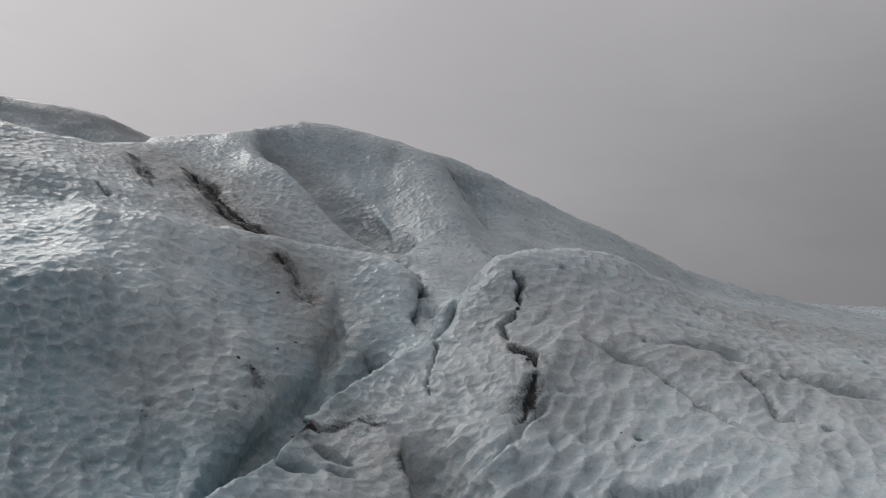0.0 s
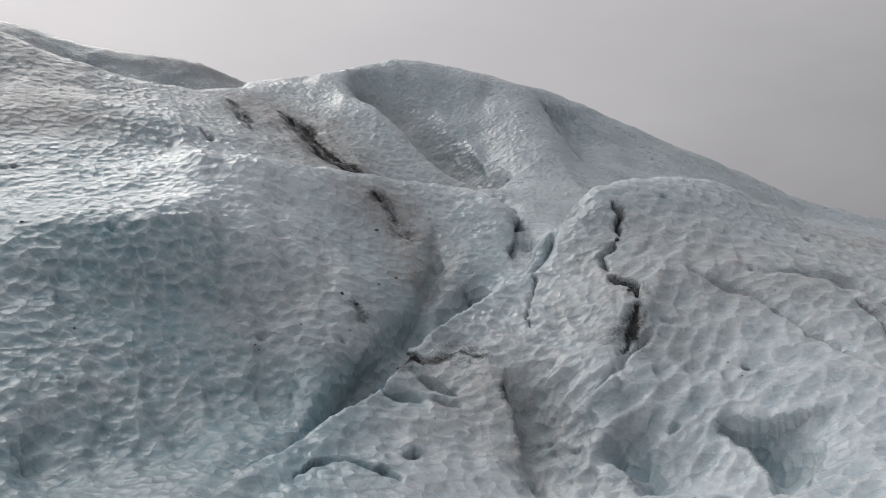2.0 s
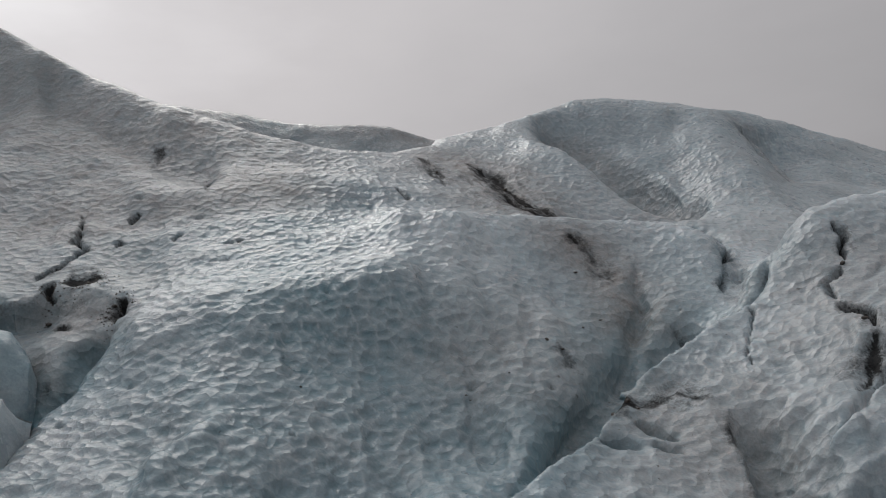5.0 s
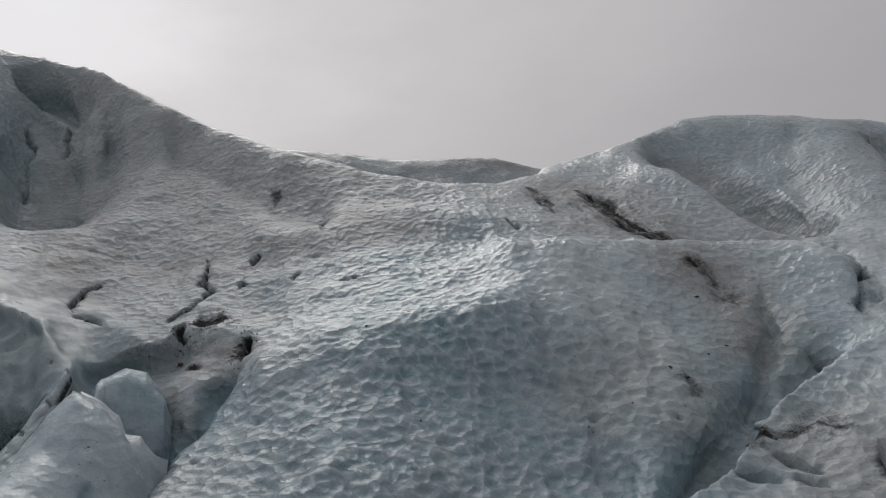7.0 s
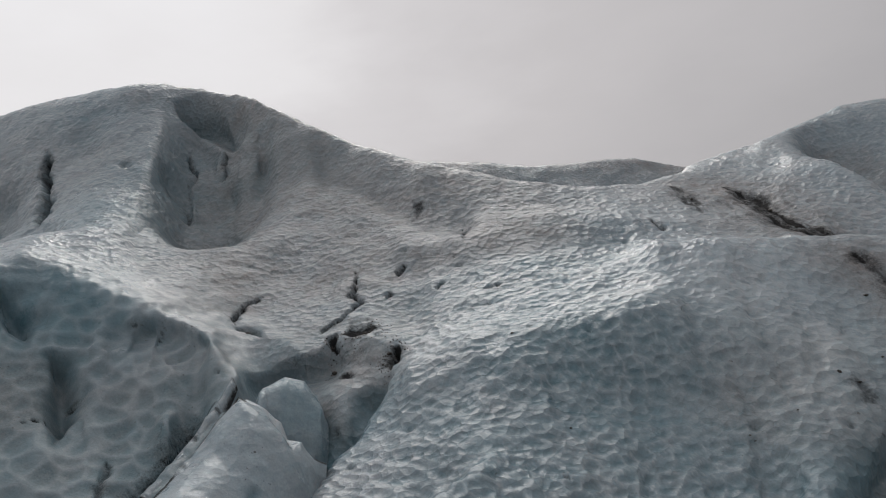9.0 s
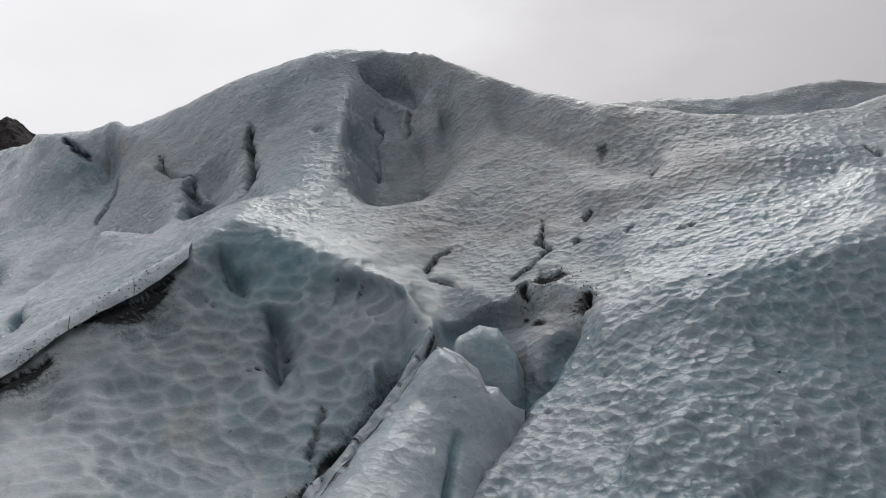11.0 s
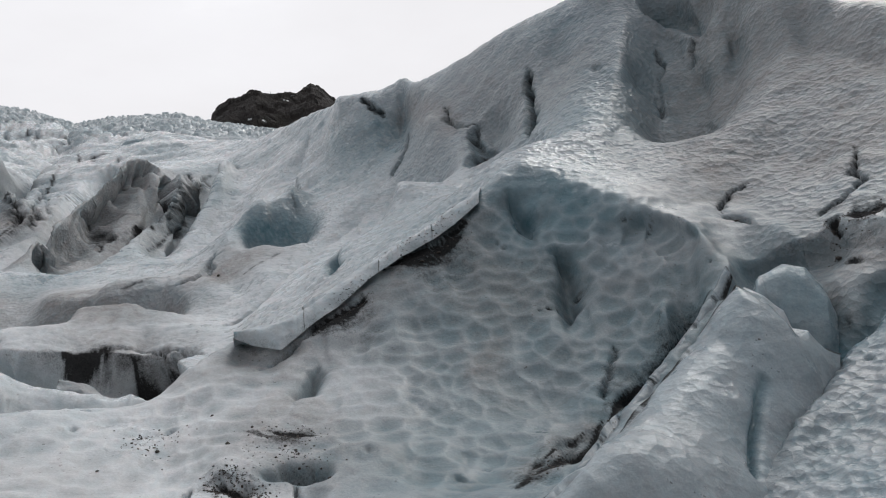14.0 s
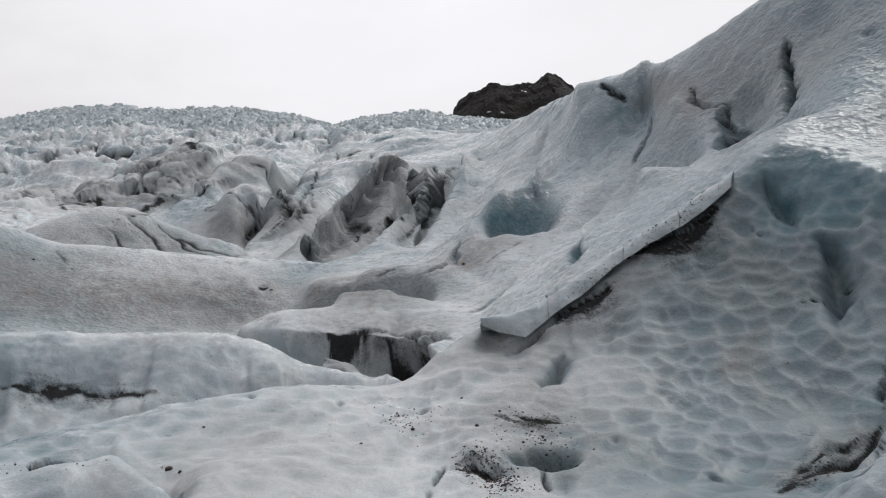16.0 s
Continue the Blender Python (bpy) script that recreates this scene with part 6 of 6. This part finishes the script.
def ice_block(name, crest_line, foot_line, thick, label, category, bulge=0.12, edge=0.0, grit=0.0, clear=0.2, joint=0.0, white=0.25, owner=None, dents=()):
    """A block or plate of ice, lofted from its crest down its front to the foot, and down its back into the sheet."""
    n, front, rear = (60 if owner else 170), (40 if owner else 70), 26
    top, foot = along(crest_line, n), along(foot_line, n)
    out = np.stack([top[:, 0], top[:, 1], 0 * top[:, 2]], 1)
    out /= np.linalg.norm(out, axis=1, keepdims=True)
    taper = np.clip(np.minimum(np.linspace(0, 1, n), np.linspace(1, 0, n)) * 7, 0.85 if owner else 0.08, 1)[:, None]
    behind = top + out * thick * taper - np.array([0, 0, 1.0]) * np.minimum(1.2, np.abs(top[:, 2:] - foot[:, 2:]) + 0.35)
    v1 = np.linspace(0, 1, front)[None, :, None]
    face = top[:, None] * (1 - v1) + foot[:, None] * v1
    face = face + (-out[:, None] * 0.6 + np.array([0, 0, 0.8])) * (bulge * taper[:, None] * np.sin(np.pi * v1 ** 0.7))
    v2 = np.linspace(1, 0, rear, endpoint=False)[None, :, None]
    rearface = top[:, None] * (1 - v2) + behind[:, None] * v2 + out[:, None] * (0.5 * thick * taper[:, None] * np.sin(np.pi * v2))
    p = np.concatenate([rearface, face], 1)
    for _ in range(3):   # rounds the edge
        p[:, 1:-1] = (p[:, :-2] + 2 * p[:, 1:-1] + p[:, 2:]) / 4
    nn = np.cross(np.gradient(p, axis=1), np.gradient(p, axis=0))
    nn /= np.linalg.norm(nn, axis=-1, keepdims=True) + 1e-9
    nn = np.where((nn * np.concatenate([out[:, None] * np.ones((1, rear, 1)), -out[:, None] * np.ones((1, front, 1))], 1)).sum(-1, keepdims=True) < 0, -nn, nn)
    f = p.reshape(-1, 3)
    wob = np.stack([value_noise(f * 2.0, s) for s in (5, 6, 7)], 1) - 0.5
    c1, c2, _ = cells((f + 0.35 * wob) / 0.21, 11)
    p = p + nn * (0.014 * (np.minimum(c1, 0.8) ** 2 - 0.16) + 0.13 * (fractal(f * 1.6, 3, 77) - 0.5)).reshape(p.shape[:2])[..., None]
    hollow = np.zeros(p.shape[:2])
    for width, depth, *places in dents:   # clefts in the face
        d = np.full(p.shape[:2], 9.0)
        for a, c in zip(np.array(places), np.array(places[1:])):
            s = np.clip(((p - a) @ (c - a)) / ((c - a) @ (c - a)), 0, 1)[..., None]
            off = p - a - s * (c - a)
            d = np.minimum(d, np.linalg.norm(off - 0.85 * (off * nn).sum(-1, keepdims=True) * nn, axis=-1))
        hollow = np.maximum(hollow, np.exp(-(d / width) ** 2))
        p = p - nn * (depth * np.exp(-(d / (0.7 * width)) ** 1.5))[..., None]
    v = np.concatenate([np.zeros(rear), np.linspace(0, 1, front)])[None] + np.zeros((n, 1))
    spots = fractal(f * 5, 3, 79).reshape(v.shape)
    dirty = np.maximum(edge * np.clip(1 - np.abs(v - 0.03) / (0.10 if owner else 0.045), 0, 1) * np.clip(spots * 4 - 1.1, 0, 1), grit * np.clip((v - 0.55) * 3, 0, 1) * np.clip(spots * 3 - 0.8, 0, 1))
    u = np.linspace(0, 1, n)[:, None] + 0 * v
    dirty = np.maximum(dirty, joint * np.clip(1 - np.minimum(u, 1 - u) / 0.13, 0, 1))
    ob = grid_mesh(name, p, ICE, False, dirt_shade=dirty, blue=np.clip(clear * (0.5 + spots) + 0.8 * hollow, 0, 1), rim=np.clip(1 - (c2 - c1) / 0.15, 0, 1) * 0.25, crust_light=0 * v + white, silt_shade=0 * v + 0.5 * joint, fine=0 * v + 0.4)
    if owner:
        ob.parent = owner
        return ob
    return tagged(ob, label, category)


def block_row(name, crest_line, foot_line, thick, label, category, pieces, piece="block", **look_of):
    """A row of cracked blocks, with joints between them."""
    owner = tagged(new(name), label, category)
    n = 400
    top, foot = along(crest_line, n), along(foot_line, n)
    rise = np.stack([-0.05 * top[:, 0], -0.05 * top[:, 1], 0 * top[:, 2]], 1) / np.linalg.norm(top[:, :2], axis=1)[:, None] + (0, 0, 0.035)
    top, foot = top + rise, foot + rise
    rnd = random.Random(7)
    cut = [0] + sorted(int(n * (i + rnd.uniform(-0.25, 0.25)) / pieces) for i in range(1, pieces)) + [n]
    for i, j in zip(cut, cut[1:]):
        drop = np.array([0, 0, rnd.uniform(-0.015, 0.015)])
        ice_block(piece, top[i:j] + drop, foot[i:j] + drop, thick * rnd.uniform(0.7, 1.2), "", "", owner=owner, **look_of)


fin = tagged(new("ice_fin"), "pale ice fin with a jagged edge rising from a gorge", "ice block")
fin_body = ice_block("fin_body", [(-4.87, 1.61, 0.35), (-5.23, 2.06, 0.42), (-5.47, 2.59, 0.59), (-5.80, 3.03, 0.74), (-6.10, 3.51, 0.93), (-6.32, 3.91, 1.10), (-6.50, 4.26, 1.28), (-6.54, 4.69, 1.64), (-6.44, 4.83, 1.53), (-6.20, 4.81, 1.31), (-6.02, 4.80, 1.14), (-6.02, 4.96, 1.18), (-5.88, 4.97, 1.01), (-5.79, 5.07, 0.96)],
          [(-4.70, 1.80, 0.15), (-4.72, 2.30, 0.14), (-4.70, 2.50, 0.12), (-4.60, 2.64, 0.07), (-4.53, 2.76, 0.06), (-4.49, 2.81, 0.06), (-4.45, 2.87, 0.05), (-4.51, 2.98, 0.05), (-4.63, 3.15, 0.10), (-4.82, 3.41, 0.16), (-5.30, 4.09, 0.34), (-5.76, 4.96, 0.68)], .35,
          "pale ice fin with a jagged edge rising from a gorge", "ice block", bulge=0.22, edge=1.0, clear=0.2, white=0.28, dents=[(0.045, 0.14, (-5.77, 4.13, 0.77), (-5.43, 3.75, 0.51), (-5.04, 3.44, 0.31))])
fin_body.parent = fin
del fin_body["category"], fin_body["label"]
fin_edge = ice_block("edge_slab", [(-6.59, 4.82, 1.62), (-6.47, 4.92, 1.50), (-6.34, 5.02, 1.36), (-6.26, 5.03, 1.20), (-6.16, 5.11, 1.16), (-6.05, 5.08, 1.00)],
          [(-6.43, 4.67, 1.52), (-6.32, 4.71, 1.40), (-6.19, 4.75, 1.24), (-6.12, 4.77, 1.06), (-6.01, 4.74, 0.90), (-5.91, 4.86, 0.80)], .10,
          "thin cracked ice slab along the fin's edge", "slab", bulge=0.05, edge=0.6, grit=0.5, clear=0.1, white=0.6)
fin_edge.parent = fin
del fin_edge["category"]
ice_block("ice_lobe", [(-6.87, 5.17, 1.53), (-7.06, 5.42, 1.67), (-7.00, 5.66, 1.77), (-6.87, 5.82, 1.71), (-6.71, 5.84, 1.53), (-6.50, 5.78, 1.22)],
          [(-6.68, 4.93, 0.98), (-6.61, 5.02, 0.91), (-6.44, 5.07, 0.86), (-6.34, 5.20, 0.82), (-6.28, 5.27, 0.78), (-6.29, 5.56, 0.91)], .3,
          "rounded blue-grey ice lobe inside the gorge", "ice block", bulge=0.25, edge=0.8, clear=0.5)
block_row("ice_ledge", [(-10.80, 3.94, 3.42), (-10.80, 3.49, 3.11), (-10.75, 3.13, 2.88), (-10.59, 2.59, 2.65), (-10.54, 2.12, 2.41), (-10.38, 1.61, 2.15), (-10.14, 1.07, 1.88), (-10.02, 0.73, 1.76), (-9.91, 0.46, 1.72), (-9.82, 0.30, 1.68)],
          [(-10.54, 3.78, 3.18), (-10.43, 3.35, 2.87), (-10.39, 2.96, 2.67), (-10.25, 2.49, 2.48), (-10.14, 2.06, 2.25), (-9.93, 1.55, 1.90), (-9.82, 1.24, 1.76), (-9.62, 0.80, 1.47), (-9.74, 0.49, 1.56), (-9.80, 0.31, 1.66)], .5,
          "curled pale blue ice ledge with grit beneath it", "ice ledge", pieces=4, piece="plate", bulge=0.10, grit=0.25, clear=0.3, white=1.0, joint=0.2)
ice_block("serac", [(-59.85, -4.22, 16.34), (-59.89, -3.61, 17.00), (-59.96, -2.21, 17.17), (-60.00, -0.56, 17.04), (-59.80, -0.47, 16.00)],
          [(-58.33, -4.42, 14.78), (-58.38, -3.68, 14.64), (-58.45, -2.33, 14.63), (-58.49, -0.81, 14.64), (-58.80, -0.47, 14.72)], 2.5,
          "pale ice tower with a blue broken side", "serac", bulge=0.5, clear=0.5)
block_row("ice_lip", [(-7.37, 5.25, 1.83), (-7.24, 4.91, 1.52), (-7.09, 4.51, 1.25), (-6.82, 3.89, 0.88), (-6.46, 3.28, 0.63), (-6.09, 2.78, 0.42), (-5.90, 2.48, 0.32)],
          [(-7.18, 5.17, 1.70), (-7.07, 4.90, 1.40), (-6.90, 4.52, 1.15), (-6.60, 3.87, 0.80), (-6.29, 3.29, 0.56), (-5.93, 2.78, 0.37), (-5.79, 2.48, 0.29)], .3,
          "cracked grey ice lip with black grit in its joints", "ice ledge", pieces=7, bulge=0.07, edge=0.7, grit=1.0, clear=0.2, white=0.05, joint=0.6)


# ---- stones and grit that lie on the ice ----
GRIT, gt, gb = material("wet_gravel")
gpos = node(gt, "ShaderNodeNewGeometry").outputs["Position"]
gt.links.new(mix(gt, remap(gt, noise_tex(gt, gpos, 30.0, 4.0, 0.7), 0.3, 0.7), (0.012, 0.010, 0.009, 1), (0.065, 0.052, 0.042, 1)), gb.inputs["Base Color"])
gb.inputs["Roughness"].default_value = 0.6
caster = bpy.context.evaluated_depsgraph_get()


def drop_on_ice(x, y):
    """The top of the ice under a place."""
    caster.update()
    hit, spot, normal, *_ = scene.ray_cast(caster, (x, y, 60), (0, 0, -1))
    return spot, normal


def stone_verts(bm, size, at, seed):
    made = bmesh.ops.create_icosphere(bm, subdivisions=1, radius=size)["verts"]
    stretch = Vector((0.7 + 0.6 * noise.random(), 0.6 + 0.5 * noise.random(), 0.45 + 0.4 * noise.random()))
    for v in made:
        k = 1 + 0.45 * noise.noise(v.co / size * 1.3 + Vector((seed, seed * 2.1, 0)))
        v.co = Vector((v.co.x * stretch.x, v.co.y * stretch.y, v.co.z * stretch.z)) * k + at


def stone(x, y, size, seed):
    spot, normal = drop_on_ice(x, y)
    bm = bmesh.new()
    stone_verts(bm, size, Vector((0, 0, 0)), seed)
    ob = part("stone", bm, GRIT, smooth=False)
    ob.location, ob.rotation_euler = spot + Vector((0, 0, size * 0.2)), (0, 0, seed)
    return tagged(ob, "small dark angular stone lying on the ice", "stone", "stones on the ice")


def grit_heap(places, spread, count, seed):
    """Dark gravel strewn along a seam of the ice."""
    rnd = random.Random(seed)
    bm = bmesh.new()
    for n in range(2 * count):
        k = rnd.random() * (len(places) - 1)
        i = min(int(k), len(places) - 2)
        p = Vector(places[i]).lerp(Vector(places[i + 1]), k - i)
        x, y = p.x + rnd.gauss(0, spread), p.y + rnd.gauss(0, spread)
        spot, _ = drop_on_ice(x, y)
        size = rnd.uniform(0.003, 0.011) * (1.6 if rnd.random() < 0.12 else 1)
        stone_verts(bm, size, spot + Vector((0, 0, size * 0.15)), n + seed)
    return tagged(part("gravel", bm, GRIT, smooth=False), "dark wet gravel strewn along an ice seam", "gravel", kind="stuff")


grit_heap([(-7.11, -0.04, 0), (-6.92, 0.08, 0), (-6.62, 0.23, 0)], .08, 330, 4)
grit_heap([(-7.84, 0.48, 0), (-7.68, 0.77, 0)], .12, 60, 5)
grit_heap([(-8.34, -0.76, 0), (-8.19, -0.48, 0), (-7.99, -0.59, 0)], .14, 50, 6)
grit_heap([(-6.80, -3.56, 0), (-5.34, -2.53, 0)], .10, 60, 7)
grit_heap([(-10.45, 3.56, 0), (-10.32, 2.97, 0), (-10.34, 2.37, 0)], .12, 110, 8)
grit_heap([(-10.00, 1.98, 0), (-9.92, 1.55, 0)], .08, 70, 9)
grit_heap([(-7.20, 6.68, 0), (-7.07, 6.45, 0)], .06, 60, 10)
grit_heap([(-6.28, 6.67, 0), (-6.25, 6.48, 0)], .07, 70, 11)
grit_heap([(-6.93, 6.80, 0), (-6.77, 6.90, 0), (-6.87, 6.59, 0)], .12, 60, 12)
grit_heap([(-6.19, 3.07, 0), (-6.61, 2.87, 0), (-6.35, 2.44, 0)], .10, 90, 13)
grit_heap([(-7.40, 0.44, 0), (-7.15, 0.76, 0)], .15, 60, 18)
stone(-6.85, -2.46, 0.03, 1)
stone(-6.72, -2.33, 0.021, 2)
stone(-8.28, -0.67, 0.018, 3)
stone(-7.84, -2.46, 0.018, 4)
stone(-7.99, -0.53, 0.024, 5)
stone(-7.54, -0.98, 0.018, 6)
stone(-7.46, 0.63, 0.018, 7)
stone(-6.89, 0.82, 0.018, 8)
stone(-7.97, 0.31, 0.018, 9)
stone(-8.41, -0.03, 0.018, 10)
stone(-7.72, 0.07, 0.021, 11)
stone(-7.02, 6.42, 0.042, 12)
stone(-6.30, 6.60, 0.036, 13)
stone(-6.81, 6.77, 0.03, 14)
stone(-8.29, 6.20, 0.03, 15)
stone(-10.27, 3.03, 0.036, 16)
stone(-10.18, 2.77, 0.03, 17)
stone(-1.99, 7.81, 0.021, 18)
stone(-1.71, 8.27, 0.018, 19)
stone(-1.85, 7.83, 0.024, 20)
stone(-1.92, 9.18, 0.03, 21)
stone(-1.57, 8.52, 0.018, 22)
stone(-1.10, 6.72, 0.03, 23)
stone(-1.18, 6.45, 0.027, 24)
stone(-1.01, 6.66, 0.021, 25)
stone(-2.00, 7.82, 0.018, 26)
stone(-2.25, 7.26, 0.012, 27)
stone(-2.57, 6.91, 0.015, 28)
stone(0.77, 7.17, 0.03, 29)
stone(0.76, 8.16, 0.036, 30)
stone(-3.85, 6.17, 0.015, 31)
stone(-4.83, 6.89, 0.018, 32)
stone(-4.75, 12.39, 0.036, 33)
stone(-3.68, 12.72, 0.042, 34)
stone(-3.13, 11.88, 0.036, 35)
stone(-21.17, -4.50, 0.048, 36)
stone(-32.68, -1.57, 0.15, 37)
stone(-20.07, -10.12, 0.036, 38)
stone(-18.40, 0.49, 0.048, 39)
